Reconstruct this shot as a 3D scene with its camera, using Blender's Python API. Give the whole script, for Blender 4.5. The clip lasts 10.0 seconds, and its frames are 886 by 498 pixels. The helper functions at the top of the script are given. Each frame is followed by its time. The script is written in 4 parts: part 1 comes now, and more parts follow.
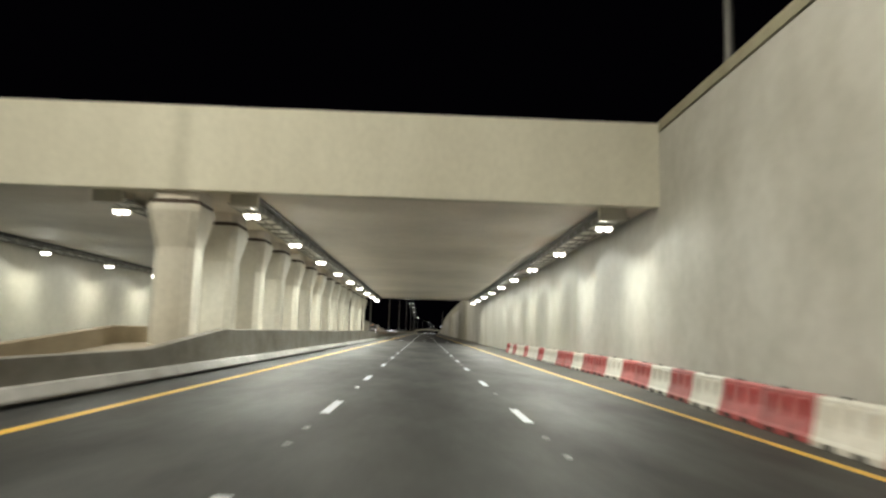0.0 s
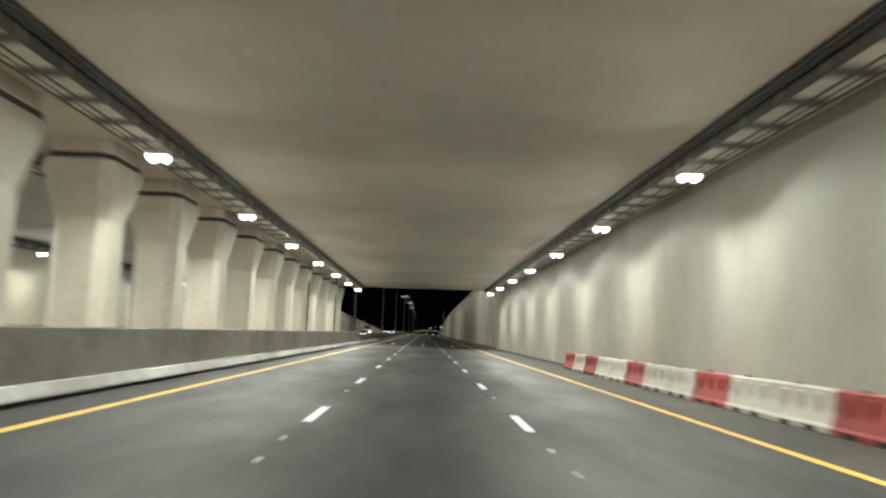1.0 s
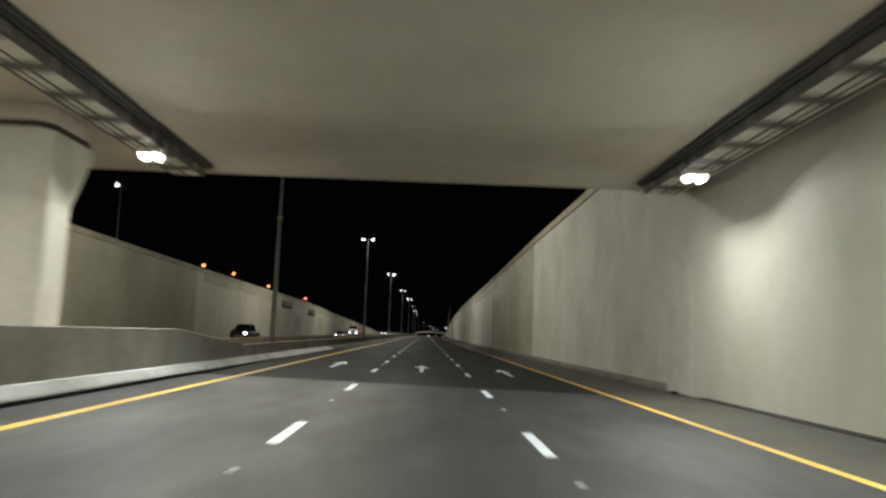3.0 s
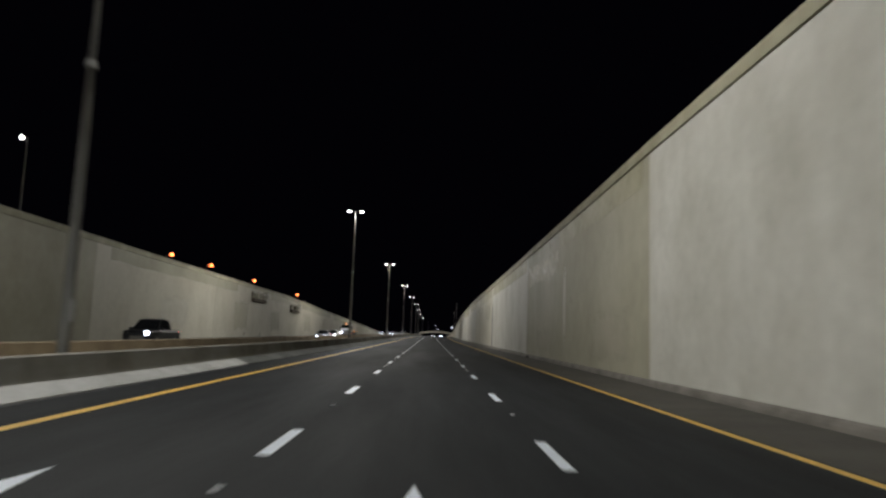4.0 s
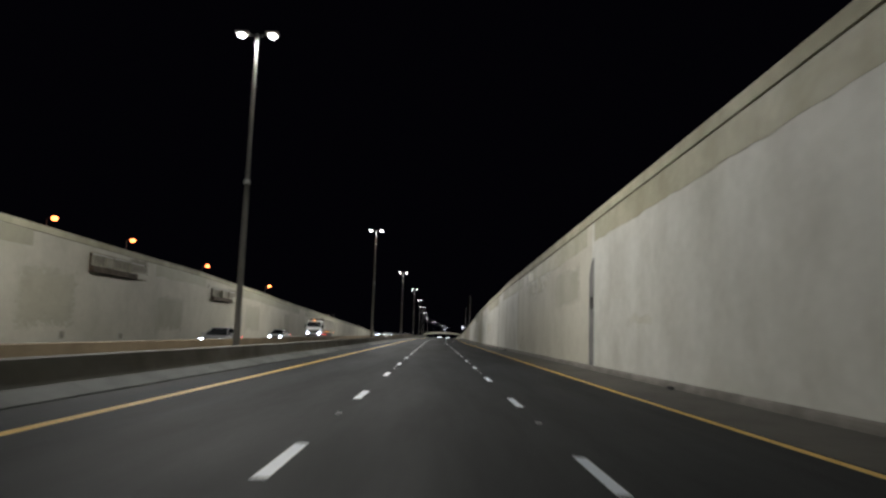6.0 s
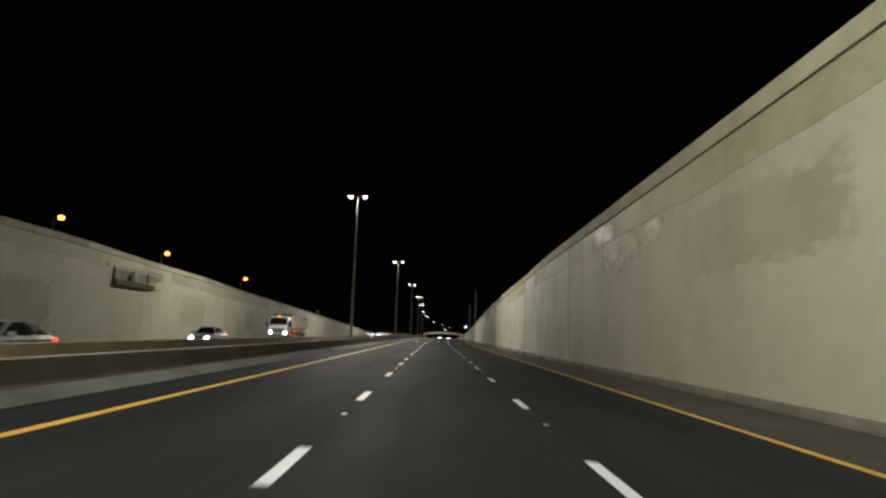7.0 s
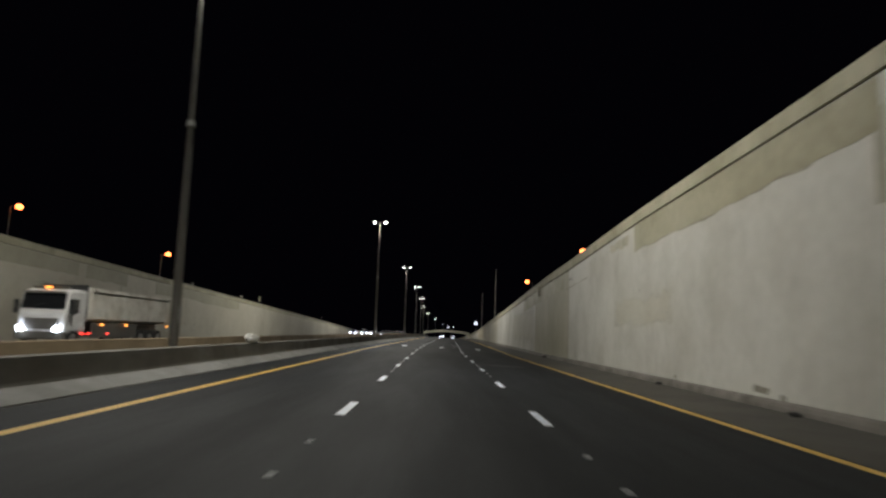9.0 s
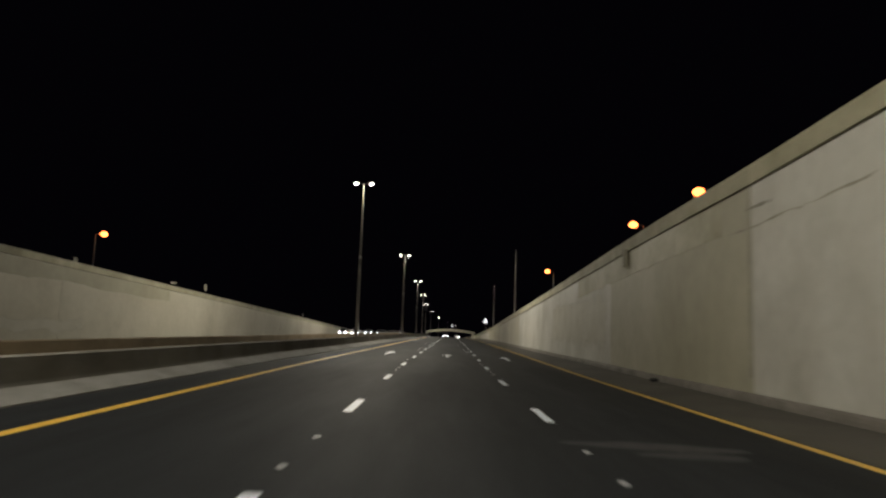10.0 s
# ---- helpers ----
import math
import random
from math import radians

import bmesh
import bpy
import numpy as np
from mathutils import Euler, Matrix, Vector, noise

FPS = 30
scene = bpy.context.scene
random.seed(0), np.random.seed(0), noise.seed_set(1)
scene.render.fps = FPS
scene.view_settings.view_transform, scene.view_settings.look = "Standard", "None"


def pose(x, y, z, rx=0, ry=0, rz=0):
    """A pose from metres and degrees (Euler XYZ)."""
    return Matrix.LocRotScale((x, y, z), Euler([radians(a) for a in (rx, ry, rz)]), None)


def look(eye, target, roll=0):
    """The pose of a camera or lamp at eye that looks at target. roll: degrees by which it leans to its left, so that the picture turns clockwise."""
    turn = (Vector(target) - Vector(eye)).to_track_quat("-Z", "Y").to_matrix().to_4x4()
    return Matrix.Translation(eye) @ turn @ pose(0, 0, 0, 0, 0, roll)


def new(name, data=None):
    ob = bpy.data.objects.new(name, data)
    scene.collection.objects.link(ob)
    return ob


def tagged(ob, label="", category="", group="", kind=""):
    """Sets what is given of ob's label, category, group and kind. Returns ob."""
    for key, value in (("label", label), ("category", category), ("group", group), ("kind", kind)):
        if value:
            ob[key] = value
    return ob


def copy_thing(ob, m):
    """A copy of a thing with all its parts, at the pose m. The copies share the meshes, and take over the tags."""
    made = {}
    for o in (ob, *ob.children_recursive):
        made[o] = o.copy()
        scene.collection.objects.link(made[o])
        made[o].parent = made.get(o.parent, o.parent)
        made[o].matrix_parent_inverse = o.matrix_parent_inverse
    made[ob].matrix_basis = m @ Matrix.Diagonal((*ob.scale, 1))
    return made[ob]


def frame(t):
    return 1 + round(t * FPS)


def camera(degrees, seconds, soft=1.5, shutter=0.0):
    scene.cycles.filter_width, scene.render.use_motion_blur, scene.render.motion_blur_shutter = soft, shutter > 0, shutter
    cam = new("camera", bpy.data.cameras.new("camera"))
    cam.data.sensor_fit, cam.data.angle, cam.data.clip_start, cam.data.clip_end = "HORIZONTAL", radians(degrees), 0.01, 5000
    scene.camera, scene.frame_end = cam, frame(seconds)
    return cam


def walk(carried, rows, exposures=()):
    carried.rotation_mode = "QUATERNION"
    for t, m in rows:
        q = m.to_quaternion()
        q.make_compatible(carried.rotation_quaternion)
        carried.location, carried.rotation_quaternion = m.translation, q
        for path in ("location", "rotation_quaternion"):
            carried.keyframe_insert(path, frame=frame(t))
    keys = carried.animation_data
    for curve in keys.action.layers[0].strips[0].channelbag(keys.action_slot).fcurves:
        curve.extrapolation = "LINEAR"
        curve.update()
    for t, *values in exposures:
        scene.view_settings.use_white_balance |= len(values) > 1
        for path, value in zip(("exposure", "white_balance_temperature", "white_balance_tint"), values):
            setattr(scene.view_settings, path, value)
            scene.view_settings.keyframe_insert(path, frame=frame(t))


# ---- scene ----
cam = camera(64.74, 10.0, soft=2.5, shutter=0.4)
# seconds, x, y, z, pitch, roll, yaw
ROWS = [
    (0, -0.115, -2.892, 1.52, 6.846, -1.82, -1.567),
    (0.5, -0.041, 10.463, 1.519, 6.874, -1.786, -1.585),
    (1, 0.014, 24.057, 1.519, 6.935, -1.804, -1.588),
    (1.5, 0.063, 37.496, 1.52, 6.995, -1.83, -1.544),
    (2, 0.093, 51.117, 1.528, 7.031, -1.905, -1.523),
    (2.5, 0.117, 64.662, 1.544, 7.059, -1.97, -1.51),
    (4, 0.1, 104.828, 1.616, 7.051, -2.011, -1.067),
    (4.5, 0.089, 118.216, 1.633, 7.038, -1.964, -0.86),
    (5, 0.012, 131.52, 1.646, 7.047, -1.931, -0.687),
    (5.5, -0.085, 144.69, 1.662, 7.112, -1.904, -0.668),
    (6, -0.124, 157.959, 1.686, 7.126, -1.901, -0.612),
    (7.5, -0.272, 197.445, 1.798, 7.137, -2.074, -0.689),
    (8, -0.295, 210.948, 1.841, 7.077, -2.123, -0.777),
    (8.5, -0.244, 223.98, 1.883, 7.014, -2.058, -0.706),
    (9, -0.185, 236.86, 1.925, 6.994, -2.036, -0.477),
    (9.5, -0.17, 249.684, 1.965, 6.954, -2.034, -0.267),
    (10, -0.207, 262.408, 2.004, 6.922, -2.012, -0.205),
]
# seconds, stops, kelvin, tint: the lens darkens in the underpass and cools under each street lamp
EXPOSURES = [(0.0, -0.42, 6600, 10), (0.5, -0.48, 6550, 10), (1.2, -0.6, 6550, 10), (2.5, -0.7, 6500, 10), (3.6, -0.2, 6100, 13), (4.0, -0.2, 5950, 14),
             (4.5, -0.08, 6200, 11), (5.0, 0.02, 6700, 10), (5.5, 0.14, 6500, 10), (6.0, 0.16, 5900, 14), (6.6, 0.1, 6200, 12), (7.5, 0.2, 6700, 10), (8.0, 0.25, 6500, 10),
             (8.5, 0.16, 6250, 12), (9.0, -0.08, 6100, 13), (9.5, -0.18, 6300, 11), (10.0, 0.1, 6700, 12)]
walk(cam, [(t, pose(x, y, z, 90 + pitch, roll, yaw)) for t, x, y, z, pitch, roll, yaw in ROWS], EXPOSURES)

# ---- world: a clear night ----
world = bpy.data.worlds.new("night")
scene.world = world
world.use_nodes = True
world.node_tree.nodes["Background"].inputs[0].default_value = (0.5, 0.42, 0.75, 1)
world.node_tree.nodes["Background"].inputs[1].default_value = 0.0016
TUNNEL_WATTS, STREET_WATTS, UNSEEN_WATTS, POLE_WATTS = 640, 1310, 1420, 380
FLOOD_COLOUR, STREET_COLOUR = (0.94, 0.97, 0.855), (1.0, 0.955, 0.79)

# ---- plan ----
LANE = 3.65
FALL = -0.019            # crossfall of the carriageway
Y0, Y1 = 21.2, 99.2      # underpass from portal to portal
CEIL = 6.3
WALL_R = 8.05
PROFILE_Y = [-200, -20, 30, 80, 130, 180, 230, 280, 330, 400, 440, 480, 545, 615, 685, 755, 900, 1400]
PROFILE_Z = [0.5, 0, 0, 0.05, 0.12, 0.22, 0.38, 0.54, 0.73, 0.98, 1.0, 0.95, 0.7, -0.15, -1.6, -3.3, -7.0, -15.0]
BEND_Y = [-200, 290, 334, 404, 474, 545, 615, 685, 755, 825, 900, 1400]
BEND_X = [0, 0, 0.7, 1.8, 2.2, 2.1, 1.9, 3.5, 8.1, 15.1, 24, 105]
TOP_Y = [-200, 60, 100, 117, 130, 146, 175, 207, 238, 250, 267, 281, 293, 321, 400, 470, 560, 1400]
TOP_Z = [9.3, 9.3, 9.22, 9.15, 9.13, 8.92, 8.62, 8.4, 8.1, 7.69, 7.37, 6.86, 6.55, 5.73, 3.6, 2.0, 1.2, -14.0]


def zr(y):
    return float(np.interp(y, PROFILE_Y, PROFILE_Z))


def bend(y):
    return float(np.interp(y, BEND_Y, BEND_X))


def ztop(y):
    return float(np.interp(y, TOP_Y, TOP_Z))


def ztop_left(y):
    return ztop(y) + float(np.interp(y, [220, 260, 320, 400, 450], [0, 0.25, 0.35, 0.3, 0]))


def cope(y):
    """Depth of the right wall's coping."""
    return float(np.interp(y, [20, 100, 190, 205, 232, 248, 262, 280], [0.38, 0.44, 0.48, 0.58, 0.58, 0.48, 0.48, 0.54]))


def edge(y):
    """Where the carriageway meets the hard shoulder."""
    return float(np.interp(y, [95, 130], [5.8, 5.86]))


def surf(x, y):
    """Height of our carriageway."""
    x0 = x - bend(y)
    e = edge(y)
    z = FALL * max(-7.4, min(e, x0))
    if x0 > e:
        z += (x0 - e) * 0.035
    return zr(y) + z


def foot(y):
    """The near barrier's foot."""
    return float(np.interp(y, [100, 118], [-6.5, -7.05]))


def mid(y):
    """The middle of the median."""
    return float(np.interp(y, [98, 125], [-8.75, -9.8]))


def barrier_top(y):
    return float(np.interp(y, [14.5, 21, 98, 106], [0.9, 1.42, 1.42, 0.86]))


def fill_top(y):
    """The median's paved top."""
    return float(np.interp(y, [14.5, 21, 98, 106], [0.4, 0.83, 0.83, 0.4]))


def left_wall(y):
    return float(np.interp(y, [98, 130], [-25.3, -27.5]))


def stations(a, b, step, extra=()):
    n = max(1, int(math.ceil((b - a) / step)))
    s = [a + (b - a) * i / n for i in range(n + 1)] + [e for e in extra if a < e < b]
    return sorted(set(round(v, 3) for v in s))


# ---- materials ----
def material(name, base, rough=0.7, metal=0.0, vary=0.12, tint=None, coarse=0.35, fine=9.0, bump=0.15, dist=0.01, island=0.0, spec=0.5, streak=0.0, along=1.0, polish=0.1, cover=0.0):
    """cover: a worn coat that thins out in flakes towards its edges."""
    m = bpy.data.materials.new(name)
    m.use_nodes = True
    nt = m.node_tree
    p = nt.nodes["Principled BSDF"]
    p.inputs["Metallic"].default_value = metal
    p.inputs["Specular IOR Level"].default_value = spec
    tc = nt.nodes.new("ShaderNodeTexCoord")
    n1, n2 = nt.nodes.new("ShaderNodeTexNoise"), nt.nodes.new("ShaderNodeTexNoise")
    n1.inputs["Scale"].default_value, n2.inputs["Scale"].default_value = coarse, fine
    n1.inputs["Detail"].default_value, n2.inputs["Detail"].default_value = 5, 6
    n1.inputs["Roughness"].default_value = 0.62
    nt.links.new(tc.outputs["Object"], n2.inputs["Vector"])
    if streak or along > 1:
        mp = nt.nodes.new("ShaderNodeMapping")
        mp.inputs["Scale"].default_value = (1, 1 / along, 1 / max(streak, 1))
        nt.links.new(tc.outputs["Object"], mp.inputs["Vector"])
        nt.links.new(mp.outputs["Vector"], n1.inputs["Vector"])
    else:
        nt.links.new(tc.outputs["Object"], n1.inputs["Vector"])
    mix = nt.nodes.new("ShaderNodeMix")
    mix.data_type = "RGBA"
    t = tint or tuple(c * (1 - 2.4 * vary) for c in base)
    mix.inputs["A"].default_value, mix.inputs["B"].default_value = (*base, 1), (*t, 1)
    ramp = nt.nodes.new("ShaderNodeMapRange")
    ramp.inputs["From Min"].default_value, ramp.inputs["From Max"].default_value = 0.4, 0.68
    nt.links.new(n1.outputs["Fac"], ramp.inputs["Value"])
    nt.links.new(ramp.outputs["Result"], mix.inputs["Factor"])
    hsv = nt.nodes.new("ShaderNodeHueSaturation")
    mr = nt.nodes.new("ShaderNodeMapRange")
    mr.inputs["From Min"].default_value, mr.inputs["From Max"].default_value = 0.25, 0.75
    mr.inputs["To Min"].default_value, mr.inputs["To Max"].default_value = 1 - vary, 1 + vary
    nt.links.new(n2.outputs["Fac"], mr.inputs["Value"])
    val = mr.outputs["Result"]
    if island:
        oi = nt.nodes.new("ShaderNodeObjectInfo")
        r2 = nt.nodes.new("ShaderNodeMapRange")
        r2.inputs["To Min"].default_value, r2.inputs["To Max"].default_value = 1 - island, 1 + island
        nt.links.new(oi.outputs["Random"], r2.inputs["Value"])
        mul = nt.nodes.new("ShaderNodeMath")
        mul.operation = "MULTIPLY"
        nt.links.new(val, mul.inputs[0])
        nt.links.new(r2.outputs["Result"], mul.inputs[1])
        val = mul.outputs[0]
    nt.links.new(val, hsv.inputs["Value"])
    nt.links.new(mix.outputs["Result"], hsv.inputs["Color"])
    nt.links.new(hsv.outputs["Color"], p.inputs["Base Color"])
    rr = nt.nodes.new("ShaderNodeMapRange")
    rr.inputs["To Min"].default_value, rr.inputs["To Max"].default_value = max(0.03, rough - polish), min(1, rough + polish)
    nt.links.new(n1.outputs["Fac"], rr.inputs["Value"])
    nt.links.new(rr.outputs["Result"], p.inputs["Roughness"])
    if bump:
        b = nt.nodes.new("ShaderNodeBump")
        b.inputs["Strength"].default_value, b.inputs["Distance"].default_value = bump, dist
        nt.links.new(n2.outputs["Fac"], b.inputs["Height"])
        nt.links.new(b.outputs["Normal"], p.inputs["Normal"])
    if cover:
        at, add, fade = nt.nodes.new("ShaderNodeAttribute"), nt.nodes.new("ShaderNodeMath"), nt.nodes.new("ShaderNodeMapRange")
        n3 = nt.nodes.new("ShaderNodeTexNoise")
        at.attribute_name = "cover"
        n3.inputs["Scale"].default_value, n3.inputs["Detail"].default_value, n3.inputs["Roughness"].default_value = 3.5, 8, 0.75
        nt.links.new(tc.outputs["Object"], n3.inputs["Vector"])
        add.operation = "MULTIPLY_ADD"
        add.inputs[1].default_value = cover
        nt.links.new(at.outputs["Fac"], add.inputs[0])
        nt.links.new(n3.outputs["Fac"], add.inputs[2])
        fade.inputs["From Min"].default_value, fade.inputs["From Max"].default_value = 0.72, 0.74
        nt.links.new(add.outputs[0], fade.inputs["Value"])
        clear, blend = nt.nodes.new("ShaderNodeBsdfTransparent"), nt.nodes.new("ShaderNodeMixShader")
        nt.links.new(fade.outputs["Result"], blend.inputs["Fac"])
        nt.links.new(clear.outputs[0], blend.inputs[1])
        nt.links.new(p.outputs[0], blend.inputs[2])
        nt.links.new(blend.outputs[0], nt.nodes["Material Output"].inputs["Surface"])
    return m


def glow(name, colour, strength):
    m = bpy.data.materials.new(name)
    m.use_nodes = True
    p = m.node_tree.nodes["Principled BSDF"]
    p.inputs["Base Color"].default_value = (*colour, 1)
    p.inputs["Emission Color"].default_value = (*colour, 1)
    p.inputs["Emission Strength"].default_value = strength
    return m


PAINTED = material("painted_concrete", (0.56, 0.55, 0.51), 0.62, vary=0.07, tint=(0.42, 0.41, 0.365), coarse=0.3, fine=2.6, bump=0.12, island=0.05, streak=1.4)
CREAM = material("cream_painted_concrete", (0.5, 0.49, 0.44), 0.6, vary=0.05, tint=(0.4, 0.39, 0.325), coarse=0.3, fine=2.6, bump=0.12, island=0.04, streak=2.0)
WORN = material("worn_painted_concrete", (0.39, 0.37, 0.28), 0.6, vary=0.07, tint=(0.3, 0.28, 0.2), coarse=0.13, fine=1.8, bump=0.2, dist=0.02, island=0.05, streak=1.3)
MELLOW = material("mellow_painted_concrete", (0.5, 0.475, 0.395), 0.6, vary=0.06, tint=(0.4, 0.375, 0.3), coarse=0.16, fine=2.2, bump=0.18, dist=0.02, island=0.05, streak=1.3)
# yellow of coping and plaster deepened to carry the warm lamp light
COPING = material("coping_concrete", (0.42, 0.397, 0.292), 0.75, vary=0.08, tint=(0.3, 0.282, 0.195), coarse=0.5, fine=5, bump=0.2, island=0.16)
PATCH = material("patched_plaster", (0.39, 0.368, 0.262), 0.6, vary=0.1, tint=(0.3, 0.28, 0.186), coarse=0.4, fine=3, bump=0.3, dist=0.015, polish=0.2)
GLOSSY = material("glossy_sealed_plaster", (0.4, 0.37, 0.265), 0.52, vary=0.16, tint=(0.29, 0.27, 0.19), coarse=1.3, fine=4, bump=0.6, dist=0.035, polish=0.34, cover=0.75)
# paler base puts part of the lamp glints into the plaster's colour
GLINT = material("freshly_sealed_plaster", (0.54, 0.515, 0.38), 0.45, vary=0.14, tint=(0.34, 0.32, 0.22), coarse=1.6, fine=3.4, bump=0.5, dist=0.03, polish=0.3, cover=0.8)
SOFFIT = material("soffit_concrete", (0.78, 0.725, 0.645), 0.75, vary=0.05, tint=(0.6, 0.555, 0.49), coarse=0.12, fine=4, bump=0.1)
FASCIA = material("fascia_concrete", (0.62, 0.6, 0.5), 0.7, vary=0.05, tint=(0.54, 0.52, 0.43), coarse=0.3, fine=4, bump=0.1, streak=3)
COLUMN = material("column_concrete", (0.62, 0.595, 0.52), 0.65, vary=0.06, tint=(0.47, 0.45, 0.385), coarse=0.5, fine=5, bump=0.1, island=0.04)
BARRIER = material("barrier_concrete", (0.26, 0.25, 0.225), 0.8, vary=0.14, tint=(0.17, 0.155, 0.13), coarse=0.45, fine=7, bump=0.3)
STAIN = material("grey_stain", (0.2, 0.187, 0.15), 0.8, vary=0.2, tint=(0.3, 0.28, 0.225), coarse=3, fine=9, bump=0.1, cover=0.5)
# grime tone, also used for the shadow strip under the plaster band
GRIME_SHADE = material("grimy_wall_face", (0.29, 0.272, 0.215), 0.8, vary=0.15, tint=(0.4, 0.378, 0.3), coarse=1.2, fine=6, bump=0.1)
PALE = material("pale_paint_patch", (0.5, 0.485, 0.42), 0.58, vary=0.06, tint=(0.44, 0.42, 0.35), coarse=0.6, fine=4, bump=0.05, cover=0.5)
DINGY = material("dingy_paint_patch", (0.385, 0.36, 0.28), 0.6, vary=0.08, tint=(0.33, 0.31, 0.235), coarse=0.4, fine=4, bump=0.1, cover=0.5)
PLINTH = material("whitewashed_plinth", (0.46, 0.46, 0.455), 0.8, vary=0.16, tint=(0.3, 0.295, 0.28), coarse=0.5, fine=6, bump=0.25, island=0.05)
DARK_PLINTH = material("sooty_plinth", (0.125, 0.13, 0.122), 0.85, vary=0.16, tint=(0.07, 0.073, 0.066), coarse=0.5, fine=6, bump=0.25, island=0.06)
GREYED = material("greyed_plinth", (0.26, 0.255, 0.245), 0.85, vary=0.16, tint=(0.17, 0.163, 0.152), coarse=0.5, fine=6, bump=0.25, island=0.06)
KERB = material("dirty_kerb", (0.2, 0.185, 0.165), 0.85, vary=0.18, tint=(0.12, 0.11, 0.095), coarse=0.8, fine=7, bump=0.3)
PAVING = material("median_paving", (0.26, 0.21, 0.15), 0.85, vary=0.1, coarse=0.5, fine=8, bump=0.25)
SANDY = material("sandy_concrete", (0.34, 0.275, 0.185), 0.82, vary=0.12, tint=(0.24, 0.19, 0.125), coarse=0.5, fine=7, bump=0.25)
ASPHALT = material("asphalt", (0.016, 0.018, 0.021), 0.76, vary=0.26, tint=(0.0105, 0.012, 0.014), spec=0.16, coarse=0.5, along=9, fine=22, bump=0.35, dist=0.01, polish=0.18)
OILY = material("oil_stained_asphalt", (0.025, 0.025, 0.0255), 0.75, vary=0.2, spec=0.25, coarse=1.5, fine=22, bump=0.3, dist=0.01)
GREY_ASPHALT = material("dusty_worn_asphalt", (0.037, 0.038, 0.039), 0.6, vary=0.22, tint=(0.021, 0.022, 0.023), spec=0.3, coarse=0.42, along=3.5, fine=18, bump=0.35, dist=0.01, polish=0.25)
GLOW_SMEAR = material("scuffed_asphalt", (0.043, 0.043, 0.045), 0.7, vary=0.25, tint=(0.035, 0.036, 0.038), spec=0.3, coarse=2.5, fine=22, bump=0.3, dist=0.01)
SHOULDER = material("shoulder_asphalt", (0.064, 0.058, 0.05), 0.75, vary=0.22, tint=(0.042, 0.039, 0.034), coarse=0.4, fine=14, bump=0.4, dist=0.012)
# blue cast in the white paint stands in for headlight glow
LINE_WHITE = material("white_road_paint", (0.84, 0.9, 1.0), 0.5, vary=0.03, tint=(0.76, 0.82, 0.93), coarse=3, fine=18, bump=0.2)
LINE_YELLOW = material("yellow_road_paint", (0.8, 0.5, 0.085), 0.55, vary=0.1, tint=(0.66, 0.4, 0.06), coarse=1.4, fine=16, bump=0.2)
STUD = material("reflective_stud", (0.75, 0.76, 0.78), 0.25, vary=0.05, bump=0)
SEAL = material("dark_joint_filler", (0.03, 0.028, 0.025), 0.85, vary=0.1, bump=0.1)
STEEL = material("galvanised_steel", (0.42, 0.42, 0.41), 0.42, metal=0.85, vary=0.1, coarse=2, fine=20, bump=0.05)
POLE = material("galvanised_pole", (0.19, 0.187, 0.178), 0.5, metal=0.4, vary=0.1, coarse=1, fine=14, bump=0.05)
DARK_STEEL = material("dark_steel", (0.15, 0.142, 0.125), 0.55, metal=0.3, vary=0.15, bump=0.1)
LADDER = material("pale_galvanised_tray", (0.84, 0.83, 0.78), 0.5, metal=0.0, vary=0.12, tint=(0.6, 0.58, 0.52), coarse=1.2, fine=20, bump=0.05)
BEARING = material("brown_bearing_strip", (0.07, 0.05, 0.037), 0.85, vary=0.2, bump=0.1)
CABLE = material("black_cable", (0.055, 0.052, 0.048), 0.6, vary=0.1, bump=0)
BOX_GREY = material("grey_enclosure", (0.5, 0.49, 0.44), 0.5, vary=0.06, bump=0.05)
RUST = material("rusty_steel", (0.11, 0.08, 0.055), 0.8, metal=0.3, vary=0.25, tint=(0.04, 0.032, 0.026), coarse=2, fine=15, bump=0.3)
EARTH = material("dry_earth", (0.2, 0.16, 0.11), 0.95, vary=0.2, coarse=0.05, fine=1.5, bump=0.5, dist=0.1)
PLASTIC_RED = material("red_plastic", (0.4, 0.05, 0.05), 0.5, vary=0.12, tint=(0.25, 0.035, 0.035), coarse=1.5, fine=10, bump=0.1, island=0.12)
PLASTIC_WHITE = material("white_plastic", (0.62, 0.6, 0.55), 0.45, vary=0.08, tint=(0.52, 0.49, 0.43), coarse=1.5, fine=10, bump=0.1, island=0.08)
RUBBER = material("rubber", (0.02, 0.02, 0.02), 0.75, vary=0.1, bump=0.1)
GLASS = material("dark_car_glass", (0.015, 0.016, 0.018), 0.08, vary=0.02, bump=0, spec=0.7)
PAINT_BLACK = material("black_car_paint", (0.012, 0.012, 0.014), 0.5, vary=0.02, bump=0, spec=0.25)
PAINT_WHITE = material("white_car_paint", (0.7, 0.7, 0.7), 0.25, vary=0.03, bump=0, spec=0.6)
PAINT_SILVER = material("silver_car_paint", (0.4, 0.4, 0.41), 0.28, metal=0.5, vary=0.03, bump=0)
TIPPER = material("tipper_body_paint", (0.72, 0.7, 0.64), 0.5, vary=0.1, tint=(0.45, 0.42, 0.35), coarse=0.8, fine=5, bump=0.1)
LAMP_WHITE = glow("flood_lens", (1.0, 0.97, 0.86), 16)
LAMP_STREET = glow("street_lens", (1.0, 0.98, 0.85), 12)
LAMP_SODIUM = glow("sodium_lens", (1.0, 0.2, 0.045), 8)
